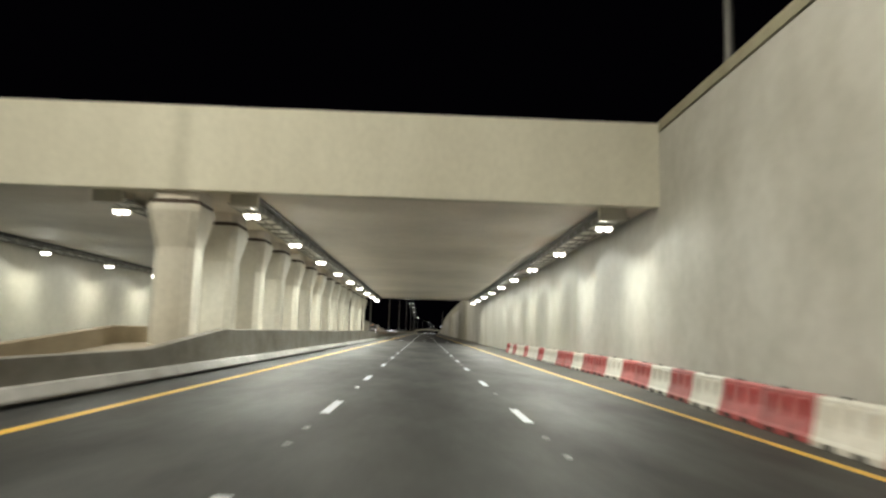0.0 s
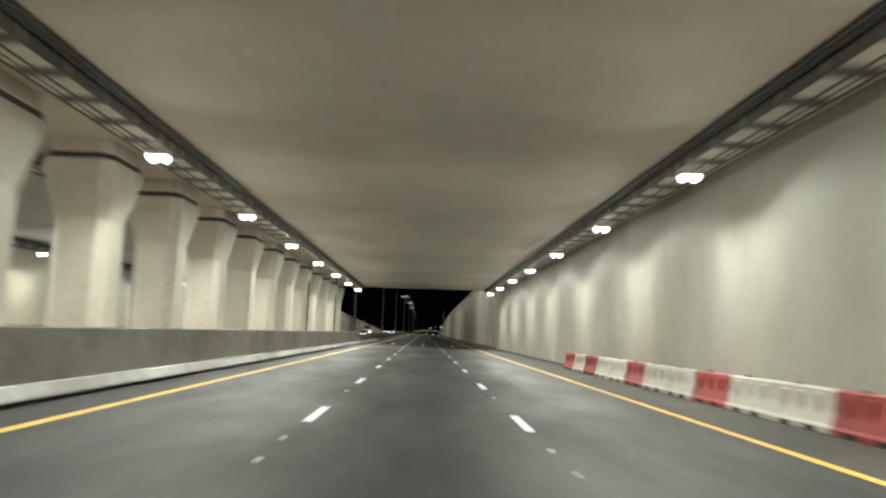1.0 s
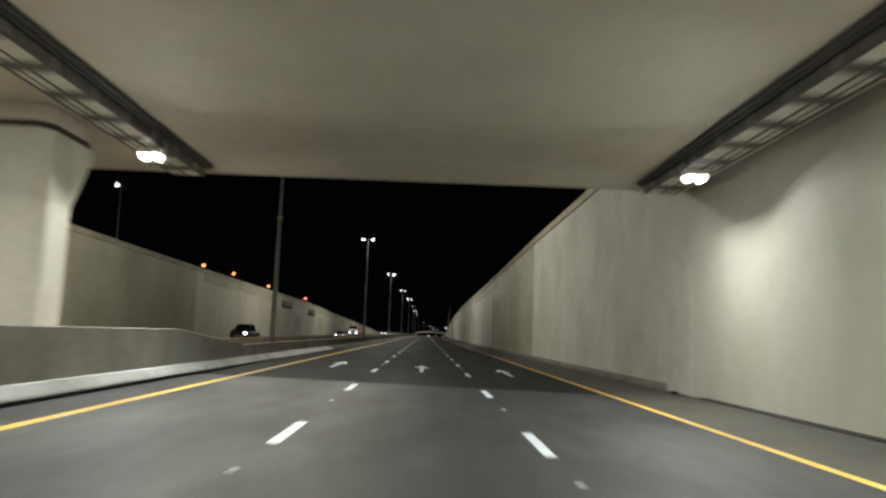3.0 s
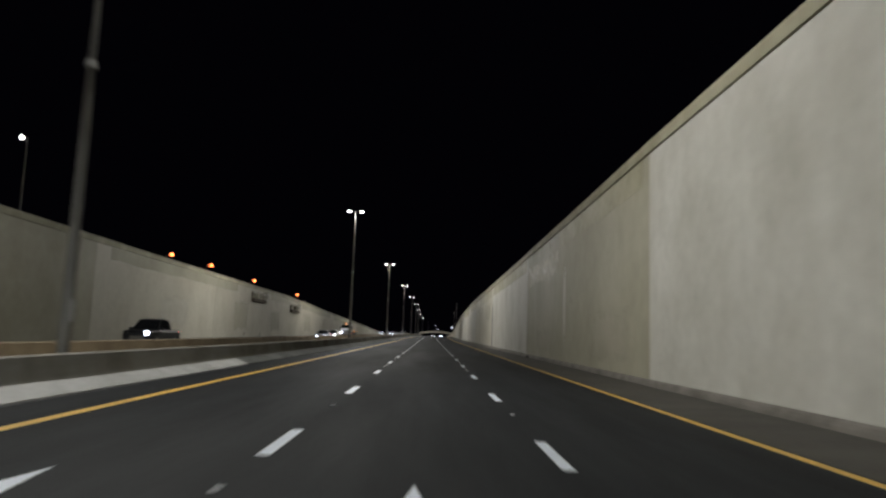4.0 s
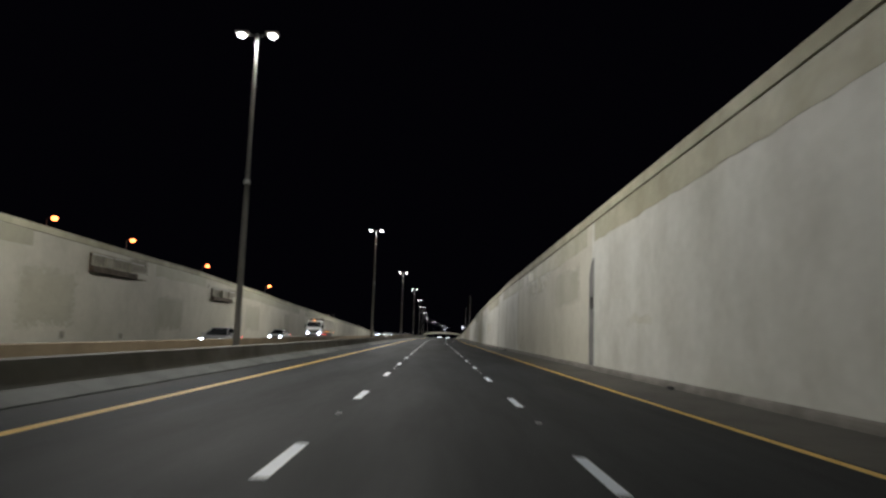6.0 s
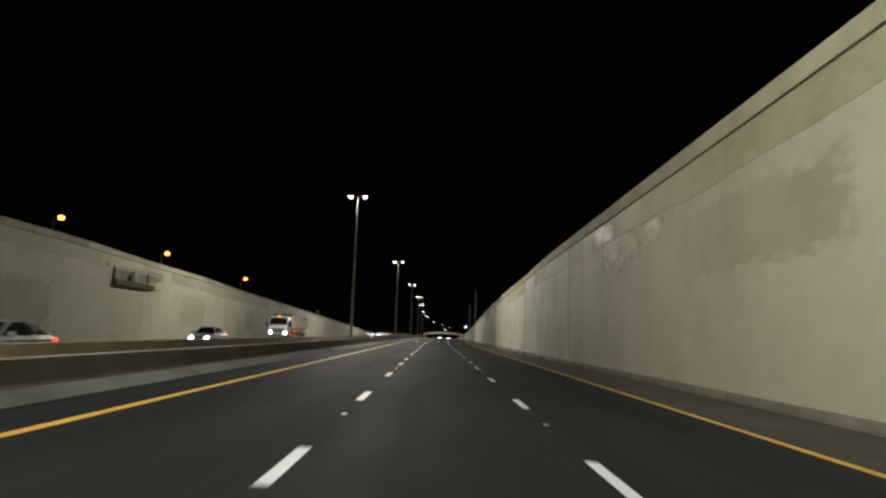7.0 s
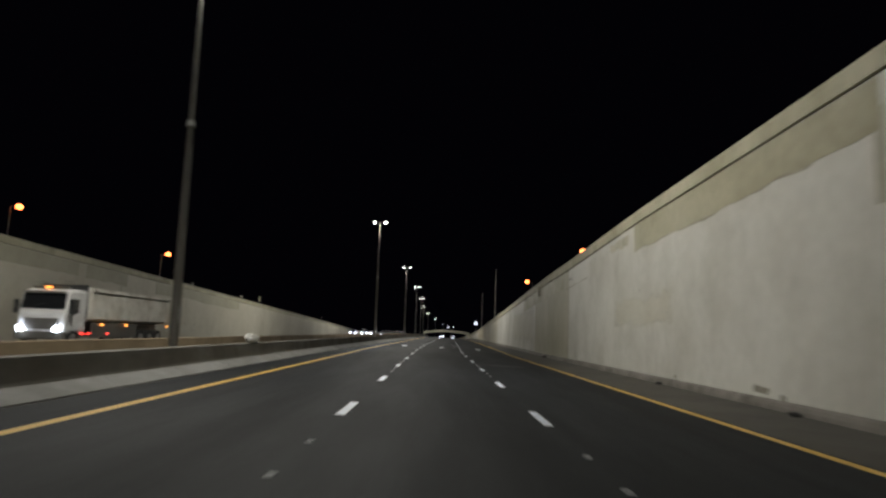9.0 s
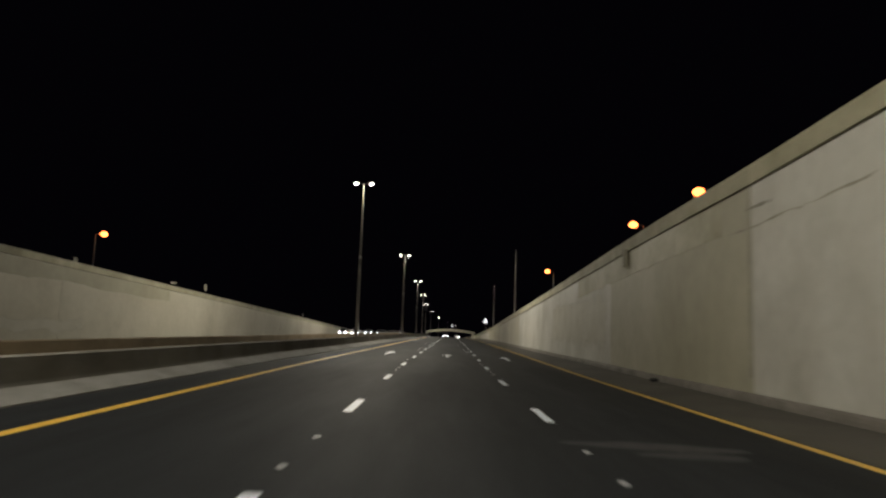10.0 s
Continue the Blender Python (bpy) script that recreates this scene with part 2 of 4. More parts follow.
HEADLIGHT = glow("headlight_lens", (0.82, 0.89, 1.0), 18)
TAIL = glow("tail_lens", (1.0, 0.06, 0.04), 3)
AMBER = glow("amber_marker", (1.0, 0.36, 0.06), 2.5)


# ---- builders ----
def mesh_object(name, verts, faces, mat, parent=None, smooth=False):
    me = bpy.data.meshes.new(name)
    me.from_pydata([tuple(map(float, v)) for v in verts], [], faces)
    me.materials.append(mat)
    bm = bmesh.new()
    bm.from_mesh(me)
    bmesh.ops.recalc_face_normals(bm, faces=bm.faces)
    bm.to_mesh(me)
    bm.free()
    if smooth:
        for f in me.polygons:
            f.use_smooth = True
    me.update()
    ob = new(name, me)
    ob.parent = parent
    return ob


def part(name, bm, mat, parent=None, label="", smooth=False):
    me = bpy.data.meshes.new(name)
    bmesh.ops.recalc_face_normals(bm, faces=bm.faces)
    bm.to_mesh(me)
    bm.free()
    me.materials.append(mat)
    if smooth:
        for f in me.polygons:
            f.use_smooth = True
    ob = new(name, me)
    ob.parent = parent
    if label:
        ob["label"] = label
    return ob


def twin(ob, m, parent=None):
    """Another object on the same mesh."""
    o = new(ob.name.split(".")[0], ob.data)
    o.matrix_basis = m
    o.parent = parent
    if "label" in ob:
        o["label"] = ob["label"]
    return o


def add_box(bm, x0, x1, y0, y1, z0, z1, bevel=0.0):
    r = bmesh.ops.create_cube(bm, size=1.0, matrix=Matrix.LocRotScale(((x0 + x1) / 2, (y0 + y1) / 2, (z0 + z1) / 2), None, (x1 - x0, y1 - y0, z1 - z0)))
    if bevel:
        edges = list({e for v in r["verts"] for e in v.link_edges})
        bmesh.ops.bevel(bm, geom=edges, offset=bevel, segments=2, affect="EDGES", profile=0.6)


def box(x0, x1, y0, y1, z0, z1, bevel=0.0):
    bm = bmesh.new()
    add_box(bm, x0, x1, y0, y1, z0, z1, bevel)
    return bm


def add_tube(bm, a, b, r0, r1=None, seg=10):
    a, b = Vector(a), Vector(b)
    q = (b - a).to_track_quat("Z", "Y").to_matrix().to_4x4()
    bmesh.ops.create_cone(bm, cap_ends=True, segments=seg, radius1=r0, radius2=r0 if r1 is None else r1, depth=(b - a).length, matrix=Matrix.Translation((a + b) / 2) @ q)


def tube(a, b, r0, r1=None, seg=10):
    bm = bmesh.new()
    add_tube(bm, a, b, r0, r1, seg)
    return bm


def sweep(name, ys, section, mat, parent=None, closed=True, smooth=False):
    """A mesh swept along the road: section(y) gives (x, z) points; x follows the road's bend."""
    verts, faces = [], []
    for y in ys:
        pts = section(y)
        n = len(pts)
        verts += [(x + bend(y), y, z) for x, z in pts]
    m = n if closed else n - 1
    for i in range(len(ys) - 1):
        for j in range(m):
            k = (j + 1) % n
            faces.append((i * n + j, i * n + k, (i + 1) * n + k, (i + 1) * n + j))
    if closed:
        faces.append(tuple(range(n)))
        faces.append(tuple(range((len(ys) - 1) * n, len(ys) * n)))
    return mesh_object(name, verts, faces, mat, parent, smooth)


def empty(name, label, category, group="", kind=""):
    return tagged(new(name), label, category, group, kind)


FAR = stations(-90, 340, 8, (14.5, 21, 98, 106, 118, 125, 130)) + stations(340, 1300, 20)[1:]

# ---- ground, roads, median ----
def ground_section(y):
    zt, zb = ztop(y), zr(y) - 0.6
    lw = left_wall(y) - 0.3
    return [(-1800, zt - 0.35), (-90, zt - 0.35), (lw, zt - 0.35), (lw + 0.02, min(zb, zt - 0.4)), (-12, zb), (WALL_R + 0.2, zb),
            (WALL_R + 0.22, zt - 0.35), (70, zt - 0.35), (1800, zt - 0.35)]


ground = sweep("ground", [-600] + FAR + [1700, 2600], ground_section, EARTH, closed=False)
tagged(ground, "dark dry earth on both sides above the road cutting", "ground", kind="structure")
def road_section(y):
    return [(x, surf(x + bend(y), y)) for x in (-7.4, -5.0, -1.825, 1.825, 5.0, edge(y))] + [(edge(y), zr(y) - 0.5), (-7.4, zr(y) - 0.5)]


# paler asphalt up to the exit, near-black asphalt beyond it
road = sweep("road", [y for y in FAR if y < Y1] + [Y1], road_section, GREY_ASPHALT)
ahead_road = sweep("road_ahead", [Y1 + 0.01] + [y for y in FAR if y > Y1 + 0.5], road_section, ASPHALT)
tagged(ahead_road, "dark smooth asphalt carriageway beyond the underpass", "road", kind="structure")
tagged(road, "patchy grey asphalt carriageway with three marked lanes", "road", kind="structure")
shoulder = sweep("shoulder", FAR, lambda y: [(x, surf(x + bend(y), y)) for x in (edge(y) + 0.002, 7.0, 8.04)] + [(8.04, zr(y) - 0.5), (edge(y) + 0.002, zr(y) - 0.5)], SHOULDER)
tagged(shoulder, "dusty brown asphalt hard shoulder beside the wall", "shoulder", kind="structure")


def far_foot(y):
    return 2 * mid(y) - foot(y)


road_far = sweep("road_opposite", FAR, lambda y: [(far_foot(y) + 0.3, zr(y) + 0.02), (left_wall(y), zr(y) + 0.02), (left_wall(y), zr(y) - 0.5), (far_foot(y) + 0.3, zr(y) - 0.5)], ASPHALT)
tagged(road_far, "dark asphalt carriageway for the oncoming traffic", "road", kind="structure")


def near_barrier(y):
    f, t, z = foot(y), barrier_top(y), zr(y)
    return [(f - 0.21, z - 0.3), (f - 0.21, z + 0.34), (f - 0.235, z + 0.42), (f - 0.3, z + t - 0.02), (f - 0.32, z + t), (f - 0.56, z + t), (f - 0.58, z + t - 0.02), (f - 0.62, z - 0.3)]


def other_barrier(y):
    m = 2 * mid(y)
    return [(m - x, z) for x, z in near_barrier(y)]


barrier_ys = [y for y in FAR if y <= 640]
b_near = tagged(sweep("barrier_near", barrier_ys, near_barrier, BARRIER), "stained grey concrete median barrier", "barrier", kind="structure")
tagged(sweep("barrier_opposite", barrier_ys, other_barrier, SANDY), "sandy brown concrete barrier facing the oncoming carriageway", "barrier", kind="structure")
fill = sweep("median", barrier_ys, lambda y: [(foot(y) - 0.6, zr(y) + fill_top(y)), (far_foot(y) + 0.6, zr(y) + fill_top(y)), (far_foot(y) + 0.6, zr(y) - 0.3), (foot(y) - 0.6, zr(y) - 0.3)], PAVING)
tagged(fill, "raised pale paved median between two barriers", "median", kind="structure")

# ---- walls ----
JOINTS = [-90, -58, -26, 6, 34.5, 66.5, 98.8, 130.2, 162.4, 194.8, 227.8, 249.2, 281, 297, 312, 344, 376, 408, 440, 472, 500]
wall_r = empty("wall_right", "tall pale painted concrete retaining wall, stained, with a coping", "wall", kind="structure")
wall_l = empty("wall_left", "tall pale concrete retaining wall beside the oncoming lanes", "wall", kind="structure")
for a, b in zip(JOINTS, JOINTS[1:]):
    ys = stations(a + 0.015, b - 0.015, 8, (130,))
    mat = WORN if a in (130.2, 281, 376, 440) else CREAM if a in (34.5, 66.5) else MELLOW if a in (-58, 194.8, 344) else PAINTED
    left = WORN if a == 130.2 else MELLOW
    sweep("wall_panel", ys, lambda y: [(WALL_R, zr(y) - 0.5), (WALL_R, ztop(y) - cope(y) - 0.065), (WALL_R + 0.45, ztop(y) - cope(y) - 0.065), (WALL_R + 0.45, zr(y) - 0.5)], mat, wall_r)
    sweep("coping", ys, lambda y: [(WALL_R - 0.03, ztop(y) - cope(y)), (WALL_R - 0.03, ztop(y) - 0.02), (WALL_R - 0.01, ztop(y)), (WALL_R + 0.5, ztop(y)), (WALL_R + 0.5, ztop(y) - cope(y))], COPING, wall_r)
    sweep("wall_panel", ys, lambda y: [(left_wall(y), zr(y) - 0.5), (left_wall(y), ztop_left(y) - 0.52), (left_wall(y) - 0.45, ztop_left(y) - 0.52), (left_wall(y) - 0.45, zr(y) - 0.5)], left, wall_l)
    cuts = stations(a + 0.015, b - 0.015, 5.4)
    for c, d in zip(cuts, cuts[1:]):
        sweep("coping", stations(c, d - 0.02, 8), lambda y: [(left_wall(y) + 0.03, ztop_left(y) - 0.48), (left_wall(y) + 0.03, ztop_left(y)), (left_wall(y) - 0.5, ztop_left(y)), (left_wall(y) - 0.5, ztop_left(y) - 0.48)], COPING, wall_l)
sweep("groove_backing", stations(-90, 500, 4, (130,)), lambda y: [(WALL_R + 0.06, ztop(y) - cope(y) - 0.1), (WALL_R + 0.06, ztop(y) - cope(y) + 0.02), (WALL_R + 0.4, ztop(y) - cope(y) + 0.02), (WALL_R + 0.4, ztop(y) - cope(y) - 0.1)], SEAL, wall_r)

# ---- underpass ----
def slab(name, x0, x1, y0, y1, z0, z1, mat, label, category):
    o = part(name, box(x0, x1, y0, y1, z0, z1), mat)
    return tagged(o, label, category, kind="structure")


slab("ceiling", -25.7, WALL_R - 0.003, Y0 + 0.5, Y1 - 0.02, CEIL, 8.8, SOFFIT, "smooth warm grey concrete soffit of the underpass", "ceiling")
slab("fascia_front", -60, WALL_R - 0.004, Y0, Y0 + 0.5, CEIL - 0.12, 9.2, FASCIA, "pale painted concrete portal beam over the road", "portal beam")
slab("fascia_back", -60, WALL_R - 0.004, Y1 - 0.02, Y1 + 0.3, CEIL, 9.2, FASCIA, "concrete edge beam at the exit of the underpass", "portal beam")


def area_light(name, w, h, watts, colour, m, parent, spread=180):
    d = bpy.data.lights.new(name, "AREA")
    d.shape, d.size, d.size_y, d.energy, d.color = "RECTANGLE", w, h, watts, colour
    d.spread = radians(spread)
    o = new(name, d)
    o.matrix_basis = m
    o.parent = parent
    return o


# ---- columns ----
def column():
    c = empty("column", "pale concrete column with a flared head on the median", "column", "columns along the median")
    def oct_ring(hx, hy, z, c=0.25):
        """A chamfered oblong ring."""
        return [(-hx + c, -hy, z), (hx - c, -hy, z), (hx, -hy + c, z), (hx, hy - c, z), (hx - c, hy, z), (-hx + c, hy, z), (-hx, hy - c, z), (-hx, -hy + c, z)]

    def stack(rings):
        bm = bmesh.new()
        loops = [[bm.verts.new(p) for p in oct_ring(hx, hy, z)] for z, hx, hy in rings]
        n = len(loops[0])
        for a, b in zip(loops, loops[1:]):
            for i in range(n):
                bm.faces.new((a[i], a[(i + 1) % n], b[(i + 1) % n], b[i]))
        bm.faces.new(loops[0])
        bm.faces.new(loops[-1])
        return bm

    shaft = stack([(0.0, 0.71, 0.72), (3.4, 0.71, 0.72), (4.66, 0.93, 1.15), (4.86, 0.93, 1.15), (4.9, 0.9, 1.12)])
    creases = [e for e in shaft.edges if all(0.01 < v.co.z < 4.8 for v in e.verts) or abs(e.verts[0].co.z - e.verts[1].co.z) > 1]
    bmesh.ops.bevel(shaft, geom=creases, offset=0.035, segments=2, affect="EDGES", profile=0.5)
    part("shaft", shaft, COLUMN, c)
    part("bearing", stack([(4.9, 0.86, 1.08), (5.06, 0.86, 1.08)]), BEARING, c, "dark brown bearing strip")
    part("head_block", stack([(5.06, 0.8, 1.0), (5.468, 0.8, 1.0)]), SOFFIT, c)
    return c


COLUMN_Y = [22.5 + 5.11 * k for k in range(15)]
first = column()
for k, y in enumerate(COLUMN_Y):
    m = pose(-9.06, y, 0.83)
    if k:
        copy_thing(first, m)
    else:
        first.matrix_basis = m

def downpipe(y):
    d = empty("downpipe", "thin dark drainpipe with an outlet box on the median", "drainpipe", "drainpipes beside the columns")
    d.matrix_basis = pose(-8.24, y, zr(y) + 0.83)
    part("pipe", tube((0, 0, 0.08), (0, 0, 5.4), 0.055, seg=10), RUST, d)
    part("outlet_box", box(-0.12, 0.12, -0.12, 0.12, 0.0, 0.3, 0.02), SEAL, d)
    for z in (1.6, 3.2):
        part("clamp", tube((0, 0, z), (0, 0, z + 0.06), 0.075, seg=10), DARK_STEEL, d)
    part("stay", box(-0.02, 0.02, 0.0, 0.62, 3.2, 3.26), DARK_STEEL, d)


downpipe(73.9)
downpipe(89.2)

# ---- lamp rows in the underpass ----
def flood():
    f = empty("floodlight", "twin white floodlight hung under a cable ladder", "floodlight", "floodlights in the underpass")
    part("housing", box(-0.3, 0.3, -0.13, 0.13, 0.03, 0.16, 0.02), BOX_GREY, f)
    for x in (-0.16, 0.16):
        bm = bmesh.new()
        bmesh.ops.create_uvsphere(bm, u_segments=14, v_segments=8, radius=0.135, matrix=Matrix.Translation((x, 0, -0.01)) @ Matrix.Diagonal((1, 0.9, 0.95, 1)))
        part("lens", bm, LAMP_WHITE, f, "glowing white lens", smooth=True)
    for x in (-0.33, 0.33):
        part("bracket", box(x - 0.015, x + 0.015, -0.03, 0.03, 0.05, 0.36), STEEL, f)
    eye = Vector((0.05, 0, -0.18))
    area_light("lamp", 0.5, 0.25, TUNNEL_WATTS * 0.22, FLOOD_COLOUR, look(eye, eye + Vector((0.18, 0.0, -1.0))), f, 146)
    for sy in (-1, 1):
        area_light("lamp", 0.4, 0.25, TUNNEL_WATTS * 0.38, FLOOD_COLOUR, look(eye, eye + Vector((0.44, sy * 0.66, -1.0))), f, 140)
    return f


def ladder(x, y0, y1):
    t = empty("cable_ladder", "galvanised cable ladder hung below the soffit, with dark cables", "cable ladder", "cable ladders in the underpass")
    t.matrix_basis = pose(x, 0, 0, 0, 0, 0)
    o = 1 if x in (6.67, -11.7) else -1          # towards the wall or the columns
    for sx in (-0.2, 0.24, 0.64):
        part("side_rail", box(o * sx - 0.02, o * sx + 0.02, y0, y1, 5.94, 6.0), DARK_STEEL, t)
    part("tray_plate", box(min(o * -0.18, o * 0.62), max(o * -0.18, o * 0.62), y0, y1, 5.965, 5.985), LADDER, t, "pale perforated tray plate")
    # plate added to draw the dark band of shade beside the ladder
    part("side_plate", box(o * -0.24 - 0.01, o * -0.24 + 0.01, y0, y1, 5.96, 6.26), DARK_STEEL, t, "dark upright plate standing in for soffit shade")
    part("conduit", tube((o * 0.45, y0, 5.95), (o * 0.45, y1, 5.95), 0.012, seg=6), DARK_STEEL, t)
    # the two cables beyond the plate also darken that shade band
    for sx, z, r in ((-0.33, 6.2, 0.065), (-0.43, 6.23, 0.05), (0.2, 6.08, 0.07)):
        part("cable", tube((o * sx, y0, z), (o * sx, y1, z), r, seg=8), CABLE, t)
    r = part("rung", box(min(o * -0.18, o * 0.62), max(o * -0.18, o * 0.62), -0.24, 0.24, 5.95, 5.964), DARK_STEEL, t)
    h = part("hanger", box(-0.02, 0.02, -0.02, 0.02, 5.95, CEIL), STEEL, t)
    n = int((y1 - y0) / 1.49)
    for i in range(n + 1):
        y = y0 + 0.4 + i * 1.49
        if y > y1 - 0.35:
            break
        if i == 0:
            r.matrix_basis = pose(0, y, 0)
            h.matrix_basis = pose(o * 0.68, y, 0)
        else:
            twin(r, pose(0, y, 0), t)
            twin(h, pose(o * 0.68, y, 0), t)
        twin(h, pose(o * -0.27, y, 0), t)
    part("end_box", box(-0.5, 0.5, y0 - 0.32, y0 - 0.004, 5.8, CEIL - 0.01, 0.02), BOX_GREY, t, "pale sheet-metal end box")
    return t


LAMP_Y = [23.5 + 8.94 * k for k in range(9)]
lamp0 = flood()
started = False
for x in (-6.78, 6.67, -11.7, -24.0):
    ladder(x, Y0 + 1.3, Y1 - 0.9)
    for y in LAMP_Y:
        m = pose(x, y, 5.7, 0, 0, 180 if x in (6.67, -11.7) else 0)
        if started:
            copy_thing(lamp0, m)
        else:
            lamp0.matrix_basis = m
            started = True

# ---- street lamps on the median ----
def street_lamp(watts):
    s = empty("street_lamp", "tall galvanised double-headed street lamp, lit white, on the median", "street lamp", "street lamps on the median")
    bm = tube((0, 0, -0.43), (0, 0, 8.0), 0.17, 0.125, 14)
    part("pole", bm, POLE, s, smooth=False)
    part("upper_pole", tube((0, 0, 8.0), (0, 0, 15.85), 0.11, 0.06, 14), POLE, s)
    part("collar", tube((0, 0, 7.9), (0, 0, 8.12), 0.19, 0.15, 14), STEEL, s, "pale steel collar")
    part("base_plate", box(-0.28, 0.28, -0.28, 0.28, -0.43, -0.39, 0.01), STEEL, s)
    part("door", box(0.13, 0.18, -0.08, 0.08, 0.7, 1.3), STEEL, s)
    for sx in (-1, 1):
        part("arm", tube((0, 0, 15.7), (sx * 0.5, 0, 15.85), 0.045, 0.04, 8), POLE, s)
        head = part("head", box(sx * 0.78 - 0.36, sx * 0.78 + 0.36, -0.17, 0.17, 15.8, 15.95, 0.05), BOX_GREY, s)
        bm = bmesh.new()
        bmesh.ops.create_uvsphere(bm, u_segments=14, v_segments=8, radius=0.23, matrix=Matrix.Translation((sx * 0.8, 0, 15.8)) @ Matrix.Diagonal((1, 0.8, 0.72, 1)))
        part("lens", bm, LAMP_STREET, head, "glowing white lens", smooth=True)
        for sy in (-1, 1):
            eye = Vector((sx * 0.9, sy * 0.12, 15.42))
            area_light("lamp", 0.3, 0.3, watts, STREET_COLOUR, look(eye, eye + Vector((sx * 1.3, sy * 1.25, -1.0))), s, 138)
        eye = Vector((sx * 0.8, 0, 15.5))
        area_light("lamp", 0.3, 0.3, POLE_WATTS, STREET_COLOUR, look(eye, eye + Vector((-sx * 0.12, 0.01, -1.0))), s)
    return s


# two unseen lamps added before the portal to light its beam and wall
unseen_lamp = street_lamp(UNSEEN_WATTS)
unseen_lamp.matrix_basis = pose(-8.8, 5, zr(5) + 0.83)
copy_thing(unseen_lamp, pose(-8.8, -9, zr(-9) + 0.83, 0, 0, 90))
POLES = ((-9.85, 124.2), (-9.9, 192.7), (-9.55, 262.0), (-9.5, 334.5), (-9.8, 404), (-9.8, 474), (-9.85, 545), (-9.85, 615), (-9.85, 685), (-9.85, 755), (-9.85, 825), (-9.85, 895))
sl = street_lamp(STREET_WATTS)
for k, (x, y) in enumerate(POLES):
    m = pose(x + bend(y), y, zr(y) + 0.83, 0, 0, -min(70, max(0, (y - 560) * 0.35)))
    if not k:
        sl.matrix_basis = m
        continue
    o = copy_thing(sl, m)
    if y > 620:
        for c in [c for c in o.children if c.type == "LIGHT"]:
            bpy.data.objects.remove(c)


def sodium(z, arm):
    s = empty("sodium_lamp", "slim street lamp with an orange sodium light behind the wall", "street lamp", "orange street lamps")
    part("pole", tube((0, 0, 0), (0, 0, z - 0.1), 0.1, 0.06), POLE, s)
    part("arm", tube((0, 0, z - 0.15), (arm, 0, z + 0.05), 0.04), POLE, s)
    head = part("head", box(arm - 0.35, arm + 0.35, -0.18, 0.18, z, z + 0.16, 0.05), BOX_GREY, s)
    # globe drawn oversized to take in the lamp's glare
    bm = bmesh.new()
    bmesh.ops.create_uvsphere(bm, u_segments=16, v_segments=8, radius=0.5, matrix=Matrix.Translation((arm, 0, z - 0.1)) @ Matrix.Diagonal((1, 1, 0.75, 1)))
    part("globe", bm, LAMP_SODIUM, head, "glowing orange globe", smooth=True)
    return s


for x, y, z, arm in ((-60, 266, 18.0, 1.2), (-59, 292, 18.1, 1.2), (-56.7, 329.5, 17.0, 1.2), (-49, 362, 14.6, 1.2), (21.4, 321, 14.9, -1.2), (21.3, 341, 15.2, -1.2), (19.9, 396, 14.7, -1.2)):
    s = sodium(z - ztop(y) + 0.35, arm)
    s.matrix_basis = pose(x - arm, y, ztop(y) - 0.35)

# ---- road markings ----
def marking(name, pts, mat, parent, lift=0.006):
    """A thin painted shape draped on the carriageway; pts: strips of (left, right) points."""
    verts, faces = [], []
    for a, b in pts:
        for x, y in (a, b):
            verts.append((x + bend(y), y, surf(x + bend(y), y) + lift))
    for i in range(len(pts) - 1):
        k = 2 * i
        faces.append((k, k + 1, k + 3, k + 2))
    o = mesh_object(name, verts, faces, mat, parent)
    return o


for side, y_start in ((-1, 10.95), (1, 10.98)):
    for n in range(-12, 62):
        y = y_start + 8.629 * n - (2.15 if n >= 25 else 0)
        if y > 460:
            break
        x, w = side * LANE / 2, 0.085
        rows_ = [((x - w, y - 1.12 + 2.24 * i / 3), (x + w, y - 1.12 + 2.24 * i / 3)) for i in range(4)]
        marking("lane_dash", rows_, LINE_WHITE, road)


def yellow(x_of, name):
    ys = stations(-60, 470, 4)
    return marking(name, [((x_of(y) - 0.1, y), (x_of(y) + 0.1, y)) for y in ys], LINE_YELLOW, road, 0.005)


yellow(lambda y: float(np.interp(y, [98, 120], [-5.36, -5.47])), "edge_line")
yellow(lambda y: float(np.interp(y, [95, 130], [5.62, 5.66])), "edge_line")


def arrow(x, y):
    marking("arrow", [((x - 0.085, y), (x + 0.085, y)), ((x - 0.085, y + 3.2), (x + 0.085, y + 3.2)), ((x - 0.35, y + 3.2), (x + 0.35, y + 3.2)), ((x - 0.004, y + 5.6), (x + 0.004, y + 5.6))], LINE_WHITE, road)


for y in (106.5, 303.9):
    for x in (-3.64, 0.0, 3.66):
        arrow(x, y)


def smear(name, x0, x1, y0, y1, mat, label, seed):
    """A ragged stain or pale glow smear lying on the road."""
    n = max(8, int((y1 - y0) / 0.3))
    rows_ = []
    for i in range(n + 1):
        y = y0 + (y1 - y0) * i / n
        k = math.sin(math.pi * (i + 0.4) / (n + 0.8)) ** 0.5
        m, h = (x0 + x1) / 2 + 0.15 * noise.noise(Vector((y * 0.8, seed, 1))), (x1 - x0) / 2 * k
        a, b = (1 + 0.6 * noise.noise(Vector((y * 1.9, seed, 2)))), (1 + 0.6 * noise.noise(Vector((y * 1.9, seed, 7))))
        rows_.append(((m - h * a, y), (m + h * b, y)))
    o = marking(name, rows_, mat, road, 0.004)
    o["label"] = label


